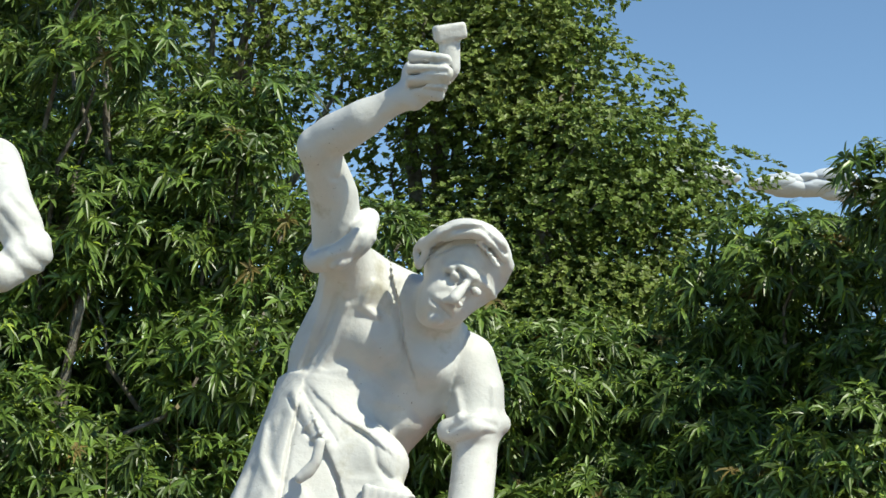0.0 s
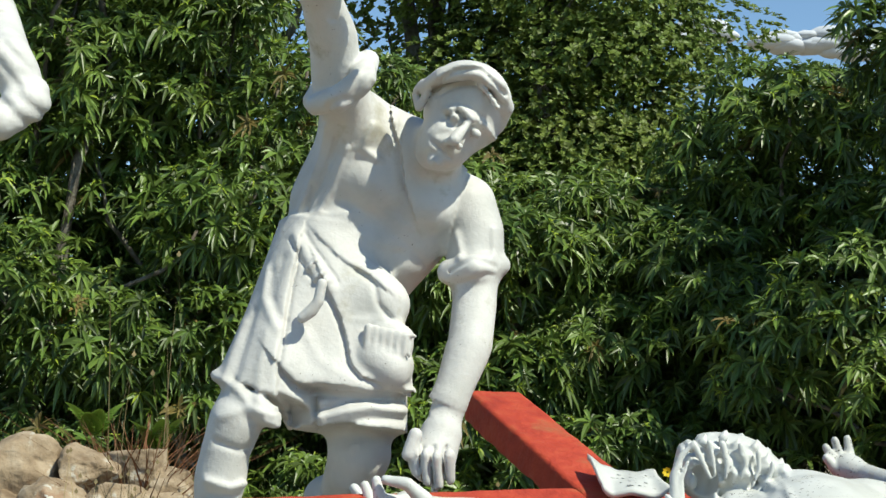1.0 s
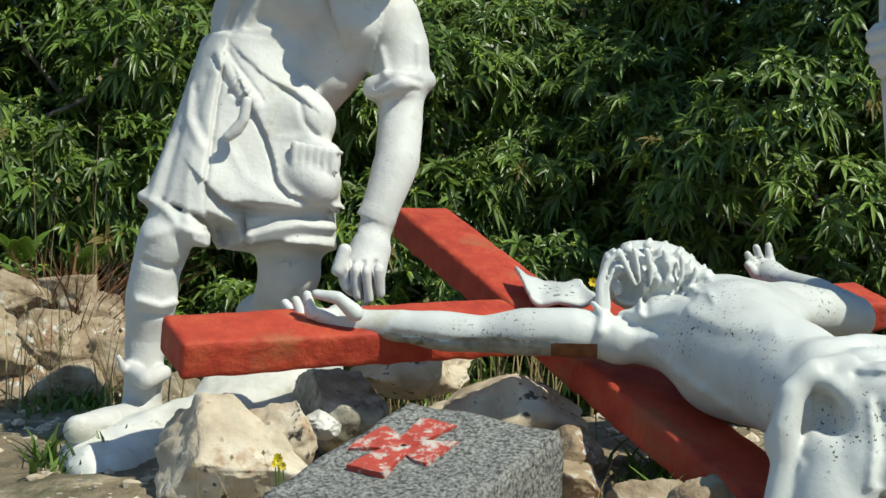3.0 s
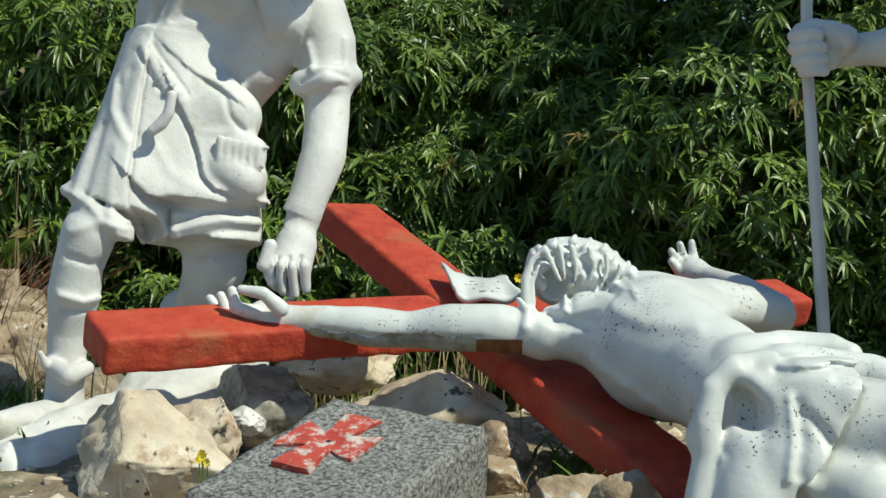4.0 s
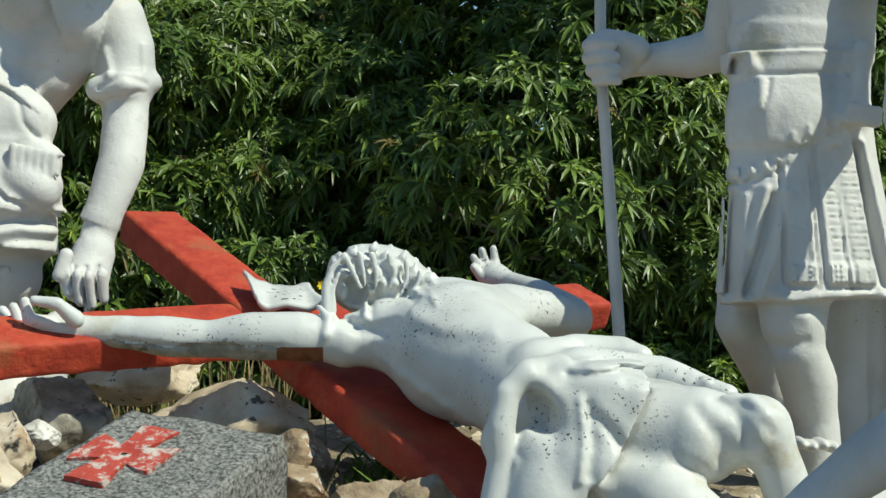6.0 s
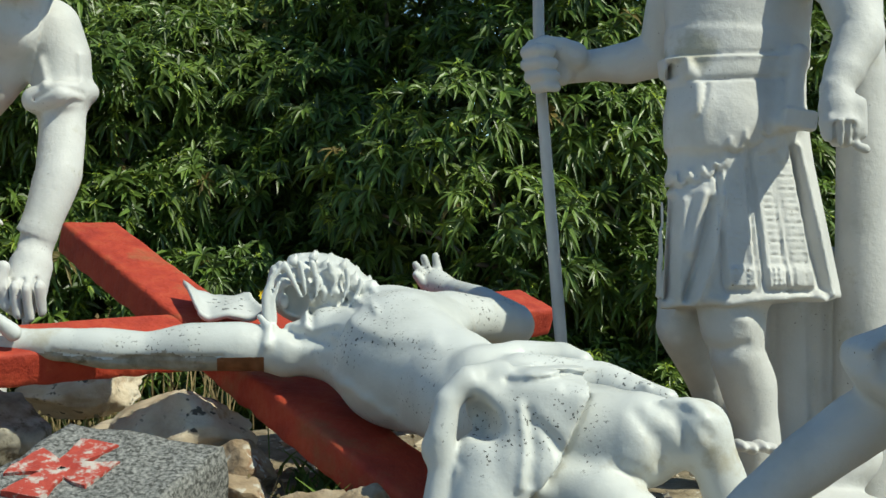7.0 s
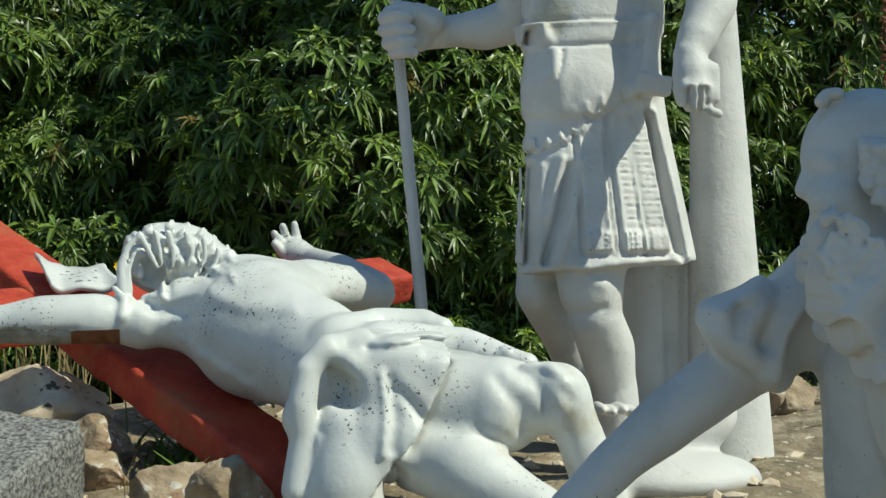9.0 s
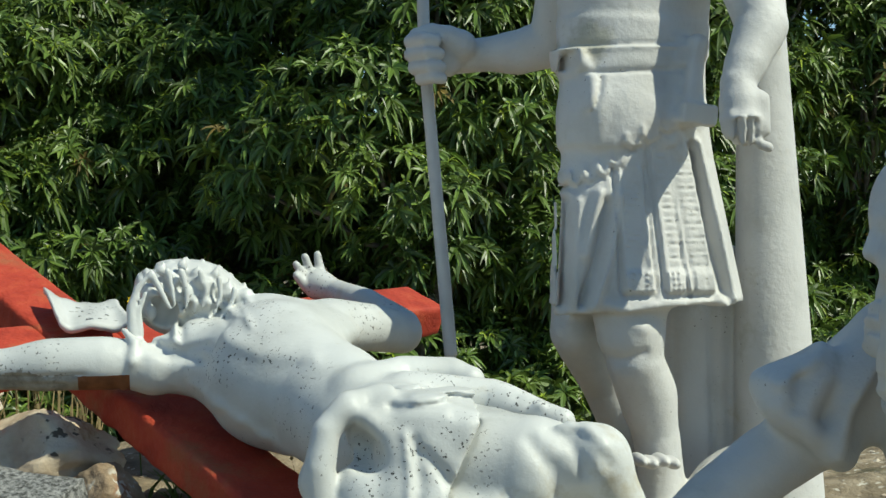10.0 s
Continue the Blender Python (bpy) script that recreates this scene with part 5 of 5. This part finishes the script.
# a low bank of white cloud far off
CLOUD = material("cloud_white", [(0.50, 0.53, 0.58), (0.58, 0.60, 0.64)], scale=0.02, rough=1.0, bump=0, spec=0.0)
for i, (x, y, w) in enumerate(((1225, 292, 60), (1440, 310, 75), (1530, 326, 60))):
    on = sheet((-388.905, 808.809, 316.270), (0.338420, 0.045603, 0.010253), (0.001092, 0.067204, -0.334956))
    bm = bmesh.new()
    rng = random.Random(i)
    for j in range(30):
        q = on(x + rng.uniform(-1, 1) * w, y + rng.uniform(0, 26))
        r = w * 0.30 * rng.uniform(0.12, 0.42)
        bmesh.ops.create_icosphere(bm, subdivisions=3, radius=r, matrix=Matrix.Translation(q) @ Matrix.Diagonal((1.7, 1, 0.6, 1)))
    for v in bm.verts:
        v.co += noise.noise_vector(v.co * 0.04) * 2.5 + noise.noise_vector(v.co * 0.25) * 0.8
    tagged(part("cloud", bm, CLOUD, None, smooth=True), label="low white summer cloud over the trees", category="cloud", kind="structure")

# ---- stones on the mound ----
def slab():
    """A tilted granite block with a raised, flaking red cross on its face."""
    o, r, f = Vector((-0.296, 2.717, 1.211)), Vector((-0.019, 2.616, 1.174)), Vector((-0.507, 2.416, 1.091))
    e1, e2 = r - o, f - o
    n = e1.cross(e2).normalized()
    n = n if n.z > 0 else -n
    root = tagged(new("stone_block"), label="speckled grey granite block with a red cross on its face", category="stone block")
    root.location = o
    bm = bmesh.new()
    N = 26
    rows = []
    jag = lambda p, s: noise.noise_vector(p * 13 + Vector((s, 0, 0))) * 0.006 + noise.noise_vector(p * 45) * 0.0022
    grid = [[bm.verts.new(e1 * (i / N) + e2 * (j / N)) for i in range(N + 1)] for j in range(N + 1)]
    for j in range(N):
        for i in range(N):
            bm.faces.new((grid[j][i], grid[j + 1][i], grid[j + 1][i + 1], grid[j][i + 1]))
    edge = [grid[0][i] for i in range(N)] + [grid[j][N] for j in range(N)] + [grid[N][i] for i in range(N, 0, -1)] + [grid[j][0] for j in range(N, 0, -1)]
    last = edge
    for depth in range(1, 9):
        mid = (e1 + e2) * 0.5
        nxt = [bm.verts.new(v.co + (v.co - mid).normalized() * 0.006 * (depth == 1) - (n * 0.5 + Vector((0, 0, 0.5))) * 0.03) for v in last]
        for a in range(len(last)):
            b = (a + 1) % len(last)
            bm.faces.new((last[a], last[b], nxt[b], nxt[a]))
        last = nxt
    for v in bm.verts:
        v.co += jag(v.co, 2)
    bmesh.ops.recalc_face_normals(bm, faces=bm.faces[:])
    part("body", bm, GRANITE, root, smooth=True)
    # the raised cross: four flared arms
    mid = e1 * 0.335 + e2 * 0.405
    for ax, cr, L in ((e1, e2, 0.25), (-e1, e2, 0.25), (e2, e1, 0.27), (-e2, e1, 0.26)):
        bm = bmesh.new()
        a0, a1 = mid + ax * 0.015, mid + ax * L
        w0, w1 = cr * 0.055, cr * 0.125
        M = 7
        top = [[bm.verts.new(a0.lerp(a1, i / M) + w0.lerp(w1, i / M) * k + n * 0.007) for k in (-1, -0.5, 0, 0.5, 1)] for i in range(M + 1)]
        for i in range(M):
            for k in range(4):
                bm.faces.new((top[i][k], top[i][k + 1], top[i + 1][k + 1], top[i + 1][k]))
        rim = [t[0] for t in top] + top[M][1:] + [t[4] for t in reversed(top[:M])]
        low = [bm.verts.new(v.co - n * 0.028) for v in rim]
        for i in range(len(rim) - 1):
            bm.faces.new((rim[i], rim[i + 1], low[i + 1], low[i]))
        for v in bm.verts:
            v.co += noise.noise_vector(v.co * 30) * 0.005
        bmesh.ops.recalc_face_normals(bm, faces=bm.faces[:])
        part("cross_arm", bm, FADED_RED, root, "flaking red painted relief")


slab()

# big rough stones in front and under the beams
rock((-0.620, 2.725, 1.075), (0.23, 0.15, 0.155), 23, turn=-20, label="ochre and cream limestone boulder with a pointed top")
rock((-0.561, 2.804, 1.135), (0.10, 0.10, 0.085), 8, turn=30, label="ochre limestone fragment leaning on a boulder")
rock((-0.482, 2.891, 1.145), (0.046, 0.05, 0.030), 5, mat=WORN, turn=10, label="small whitewashed stone on the earth")
rock((-0.150, 3.090, 1.150), (0.215, 0.17, 0.095), 6, turn=15, label="flat cream limestone under the cross")
rock((-0.267, 3.069, 1.115), (0.15, 0.12, 0.05), 16, turn=-25, label="grey flat stone in the shade")
rock((-0.009, 2.940, 1.092), (0.09, 0.09, 0.07), 17, mat=BROWNROCK, turn=25, label="pale broken stone beside the granite block")
rock((-0.394, 3.712, 1.185), (0.20, 0.12, 0.08), 18, turn=5, label="cream limestone behind the crossbeam")
rock((0.136, 2.571, 1.044), (0.10, 0.10, 0.07), 19, mat=BROWNROCK, turn=-15, label="ochre stone sunk in the earth")
rock((0.006, 2.832, 1.046), (0.09, 0.08, 0.06), 29, mat=BROWNROCK, turn=40, label="ochre stone sunk in the earth")
rock((0.224, 2.425, 1.057), (0.09, 0.08, 0.08), 39, mat=BROWNROCK, turn=70, label="cream stone under the upright beam")
# white pedestal under the crossbeam and white rock under the foot
# its darker material stands for stain and for the shade below the beam
rock((-0.505, 3.105, 1.160), (0.150, 0.12, 0.110), 11, mat=BARE, turn=-30, flat=6, label="stained whitewashed stone carrying the crossbeam, coloured darker for its shade")


def white_base():
    c = Clay((-1.25, 2.75, 0.85), (-0.45, 3.55, 1.35), h=0.008)
    c.limb((*(-0.999, 2.987, 1.054), 0.055), (*(-0.888, 3.056, 1.060), 0.085), (*(-0.779, 3.106, 1.090), 0.085), (*(-0.680, 3.155, 1.116), 0.09), (*(-0.600, 3.192, 1.131), 0.10), k=0.04)
    c.limb((*(-0.750, 3.190, 1.166), 0.06), (*(-0.655, 3.218, 1.177), 0.07), k=0.05)
    c.lump((-0.934, 2.932, 1.031), (0.09, 0.08, 0.06), turn=(0, 20, 0), k=0.02)
    c.relief((-0.941, 2.811, 1.095), (-0.908, 2.814, 1.040), w=0.012, h=-0.014).relief((-0.853, 2.819, 1.095), (-0.859, 2.818, 1.040), w=0.01, h=-0.012)
    v, f = c.skin()
    v = v + np.array([noise.noise_vector(Vector(p) * 9) for p in v]) * 0.010 + np.array([noise.noise_vector(Vector(p) * 28) for p in v]) * 0.004
    tagged(new("white_rock", array_mesh("white_rock", v, f, [WORN])), label="whitewashed uneven rock base under the workman's foot", category="rock")


white_base()

# pile of rocks behind
for i, (x, y, d, sx, sz) in enumerate(((40, 690, 4.25, 0.30, 0.17), (150, 620, 4.3, 0.21, 0.13), (-60, 560, 4.35, 0.22, 0.16), (30, 530, 4.3, 0.13, 0.09), (105, 540, 4.45, 0.17, 0.12), (170, 560, 4.4, 0.12, 0.09), (200, 650, 4.2, 0.13, 0.10), (120, 670, 4.1, 0.14, 0.07), (-80, 640, 4.2, 0.20, 0.14), (0, 600, 4.2, 0.17, 0.12), (80, 590, 4.2, 0.13, 0.09), (-160, 590, 4.5, 0.30, 0.24), (-330, 600, 4.6, 0.35, 0.24), (-500, 620, 4.7, 0.4, 0.26))):
    on = sheet((-1.606, 4.073, 2.175), (0.001589, 0.000134, 0.000007), (0.000009, -0.000018, -0.001594))
    p = on(x, y, 4.2 - d)
    rock((p[0] * d / 4.2, p[1], p[2]), (sx, sx * 0.8, sz), 50 + i, mat=BROWNROCK, turn=37 * i, label="weathered limestone boulder in a heap", group="rock heap")
# brown rocks behind the soldier
for i, (x, y, d, sx, sz) in enumerate(((1372, 720, 3.7, 0.06, 0.09), (1350, 815, 3.4, 0.15, 0.07), (1410, 830, 3.5, 0.14, 0.08), (1300, 870, 3.3, 0.16, 0.05), (1450, 760, 3.8, 0.10, 0.09))):
    on = sheet((-0.155, 3.637, 2.046), (0.001297, -0.000287, -0.000028), (-0.000035, -0.000029, -0.001328))
    p = on(x, y, 3.5 - d)
    rock(p, (sx, sx * 0.8, sz), 80 + i, mat=BROWNROCK, turn=50 * i, label="brown weathered rock on the mound")


def pebbles():
    """Loose chippings scattered on the bare earth."""
    rng = np.random.default_rng(6)
    ico = bmesh.new()
    bmesh.ops.create_icosphere(ico, subdivisions=1, radius=1.0)
    bv = np.array([v.co[:] for v in ico.verts])
    bf = np.array([[v.index for v in f.verts] for f in ico.faces])
    ico.free()
    V, F = [], []
    for i in range(1500):
        x, y = rng.uniform(-2.0, 1.9), rng.uniform(2.0, 4.6)
        s = 0.006 + 0.022 * rng.random() ** 3
        q = bv * (1 + 0.35 * rng.normal(size=bv.shape)) * s * (1, 1, 0.6) + (x, y, ground_height(x, y))
        V.append(q)
        F.append(bf + len(bv) * i)
    tagged(new("gravel", array_mesh("gravel", np.concatenate(V), np.concatenate(F), [LIMESTONE], smooth=False)), label="loose limestone chippings on dry earth", category="gravel", kind="stuff")


pebbles()


def scroll():
    """A curled parchment sign lying at the head of the cross."""
    a, b, c, d = (Vector(p) for p in ((-0.126, 3.298, 1.423), (0.019, 3.286, 1.400), (0.055, 3.143, 1.372), (-0.087, 3.154, 1.366)))
    bm = bmesh.new()
    n, m = 22, 10
    nrm = (b - a).cross(d - a).normalized()
    nrm = nrm if nrm.z > 0 else -nrm
    for side in (0, 1):
        g = []
        for j in range(m + 1):
            row = []
            for i in range(n + 1):
                s, t = i / n, j / m
                p = a.lerp(b, s).lerp(d.lerp(c, s), t)
                curl = 0.020 * max(0.0, (0.22 - s) / 0.22) ** 1.6 + 0.012 * max(0.0, (s - 0.85) / 0.15)
                curl += 0.004 * math.sin(9 * s + 4 * t) + 0.004 * noise.noise(Vector((s * 6, t * 6, 0)))
                row.append(bm.verts.new(p + nrm * (curl + 0.012 - 0.012 * side) + (d - a) * (0.05 * noise.noise(Vector((s * 5, 7, 0)))) * (1 if t > 0.5 else -1)))
            g.append(row)
        for j in range(m):
            for i in range(n):
                q = (g[j][i], g[j][i + 1], g[j + 1][i + 1], g[j + 1][i])
                bm.faces.new(q if side else q[::-1])
        if side == 0:
            first = g
    rim = lambda g: g[0] + [r[-1] for r in g[1:]] + g[-1][-2::-1] + [r[0] for r in g[-2:0:-1]]
    A, B = rim(first), rim(g)
    for i in range(len(A)):
        k = (i + 1) % len(A)
        bm.faces.new((A[i], A[k], B[k], B[i]))
    bmesh.ops.recalc_face_normals(bm, faces=bm.faces[:])
    root = part("sign_scroll", bm, LICHENED, None, smooth=True)
    tagged(root, label="white curled scroll sign with weathered lettering on the cross", category="sign")
    # weathered strokes of unreadable lettering
    rng = random.Random(2)
    for k in range(16):
        s, t = rng.uniform(0.28, 0.85), rng.choice((0.25, 0.42, 0.6, 0.78))
        p = a.lerp(b, s).lerp(d.lerp(c, s), t) + nrm * (0.0135 + 0.004 * math.sin(9 * s + 4 * t))
        w, h = (b - a).normalized() * rng.uniform(0.002, 0.005), (d - a).normalized() * rng.uniform(0.0008, 0.0018)
        q = [p - w - h, p + w - h, p + w + h, p - w + h]
        bm = bmesh.new()
        top, low = [bm.verts.new(v) for v in q], [bm.verts.new(v - nrm * 0.006) for v in q]
        bm.faces.new(top)
        for e in range(4):
            bm.faces.new((low[e], low[(e + 1) % 4], top[(e + 1) % 4], top[e]))
        part("stroke", bm, INK, root)


scroll()

# ---- small plants ----
def blades(name, roots, mat, height, width, lean, per, seed, label, category="grass", heads=None):
    """Thin curved stems or blades from a list of (x, y, spread) roots; one object of stuff."""
    rng = np.random.default_rng(seed)
    V, F = [], []
    for x, y, sp in roots:
        for _ in range(per):
            px, py = x + rng.normal() * sp, y + rng.normal() * sp
            z = ground_height(px, py) - 0.01
            h = height * rng.uniform(0.4, 1.15)
            a = rng.uniform(0, 2 * math.pi)
            l = lean * rng.uniform(0.2, 1.2) * h
            w = width * rng.uniform(0.6, 1.2)
            s = np.array((math.cos(a + 1.57), math.sin(a + 1.57) * 0.3, 0)) * w
            s = np.array((w, 0, 0)) if abs(s[0]) < 0.3 * w else s
            b = len(V)
            for t, k in ((0, 1), (0.35, 0.9), (0.7, 0.6), (1.0, 0.15)):
                q = np.array((px + l * t * t * math.cos(a), py + l * t * t * math.sin(a), z + h * t * (1 - 0.15 * lean * t)))
                V += [q - s * k, q + s * k]
            F += [(b + 2 * i, b + 2 * i + 1, b + 2 * i + 3, b + 2 * i + 2) for i in range(3)]
            if heads and rng.random() < 0.5:
                b = len(V)
                for c in ((-1, 0, 0), (0, 0, -1), (1, 0, 0), (0, 0, 1.6)):
                    V.append(q + np.array(c) * heads)
                F.append((b, b + 1, b + 2, b + 3))
    return tagged(new(name, array_mesh(name, np.array(V), np.array(F), [mat], smooth=False)), label=label, category=category, kind="stuff")


rg = random.Random(12)
dry = [(rg.uniform(-1.5, -0.9), rg.uniform(3.6, 4.1), 0.05) for _ in range(10)] + [(rg.uniform(-0.55, 0.1), rg.uniform(3.75, 4.2), 0.06) for _ in range(14)]
blades("dry_grass", dry, STRAW, 0.34, 0.0022, 0.35, 9, 1, "thin dry grass stems with seed heads", heads=0.006)
near = [(rg.uniform(-0.75, 0.35), rg.uniform(2.45, 3.0), 0.05) for _ in range(12)] + [(rg.uniform(-0.4, 0.0), rg.uniform(3.3, 3.5), 0.05) for _ in range(8)]
blades("dry_stem", near, STRAW, 0.13, 0.0014, 0.5, 6, 2, "short dry stems among the stones", heads=0.004)
tall = [(rg.uniform(-1.62, -1.38), rg.uniform(4.35, 4.5), 0.02) for _ in range(3)]
blades("tall_grass", tall, STRAW, 0.95, 0.0022, 0.12, 3, 3, "tall thin dry grass stalks behind the rocks", heads=0.008)
weeds = [(rg.uniform(0.12, 0.32), rg.uniform(2.62, 3.0), 0.04) for _ in range(9)] + [(rg.uniform(-1.5, -1.1), rg.uniform(3.7, 4.0), 0.05) for _ in range(10)] + [(rg.uniform(-1.2, -0.95), rg.uniform(2.85, 3.0), 0.03) for _ in range(4)]
blades("green_weeds", weeds, WEED, 0.09, 0.006, 0.9, 16, 4, "low green weeds in the cracks", category="weeds")
blades("brown_tuft", [(-1.52, 4.30, 0.035), (-1.46, 4.28, 0.03)], DEADFERN, 0.46, 0.0035, 0.9, 150, 5, "rusty brown dried tuft on the rocks", category="plant")


def dock(x, y, top, seed):
    """A dried dock: a tall stem with a rusty seed spike."""
    rng = random.Random(seed)
    z = ground_height(x, y) - 0.02
    root = tagged(new("dock_plant"), label="tall dried dock plant with a rusty brown seed spike", category="plant")
    root.location = (x, y, z)
    h = top - z
    part("stem", limbs_bm([[(0, 0, 0, 0.008), (0.02, 0, h * 0.5, 0.006), (0, 0, h, 0.003)]]), DEADFERN, root, smooth=True)
    bm = bmesh.new()
    for i in range(170):
        t = rng.random()
        a, r = rng.uniform(0, 2 * math.pi), rng.uniform(0.2, 1.0) * 0.034 * (1 - 0.6 * t)
        bmesh.ops.create_icosphere(bm, subdivisions=1, radius=rng.uniform(0.006, 0.012), matrix=Matrix.Translation((r * math.cos(a), r * math.sin(a), h - 0.62 + 0.64 * t)))
    part("seed_spike", bm, DEADFERN, root)


dock(3.18, 5.66, 2.62, 3)


def fern(x, y, z, seed):
    rng = random.Random(seed)
    root = tagged(new("fern"), label="bright green fern growing from the rocks", category="fern", group="ferns")
    root.location = (x, y, z)
    for i in range(6):
        a = rng.uniform(0, 2 * math.pi)
        L = rng.uniform(0.09, 0.16)
        bm = bmesh.new()
        for j in range(1, 15):
            t = j / 15
            r = L * t * 0.7
            c = Vector((r * math.cos(a), r * math.sin(a), L * (t - 0.45 * t * t) * 1.3))
            s = Vector((-math.sin(a), math.cos(a), 0))
            w = 0.055 * (1 - t) ** 0.7 * min(1, t * 5)
            f = Vector((math.cos(a), math.sin(a), 0.4)) * 0.006
            for k in (-1, 1):
                bm.faces.new([bm.verts.new(q) for q in (c - f, c + s * k * w * 0.6 - f * 0.6 + Vector((0, 0, -0.1 * w)), c + s * k * w + f, c + s * k * w * 0.5 + f * 1.2, c + f)])
        part("frond", bm, FERN, root)


fern(-1.66, 4.38, 1.42, 1)
fern(-1.50, 4.50, 1.38, 2)


def flower(x, y, z, seed, r=0.011):
    rng = random.Random(seed)
    root = tagged(new("flower"), label="small yellow wild flower on a thin stem", category="flower", group="yellow flowers")
    root.location = (x, y, z)
    base = ground_height(x, y) - z
    part("stem", limbs_bm([[(0.01, 0, min(base, -0.05), 0.0016), (0.004, 0, min(base, -0.05) * 0.5, 0.0014), (0, 0, 0, 0.0012)]]), WEED, root)
    for i in range(8):
        a = 2 * math.pi * i / 8 + rng.random() * 0.3
        bm = bmesh.new()
        d, s = Vector((math.cos(a), -0.35, math.sin(a))), Vector((-math.sin(a), 0, math.cos(a)))
        q = [d * r * 0.1, d * r * 0.6 + s * r * 0.3, d * r, d * r * 0.6 - s * r * 0.3]
        bm.faces.new([bm.verts.new(v) for v in q])
        part("petal", bm, YELLOW, root)


for i, (x, y, z, r) in enumerate(((0.052, 3.379, 1.414) + (0.012,), (-0.513, 2.577, 1.126) + (0.010,), (-0.505, 2.577, 1.112) + (0.008,), (-0.519, 2.577, 1.116) + (0.008,), (-0.930, 2.812, 1.034) + (0.008,), (-0.919, 2.812, 1.020) + (0.007,), (-0.508, 2.547, 1.126) + (0.009,))):
    flower(x, y, z, i, r)
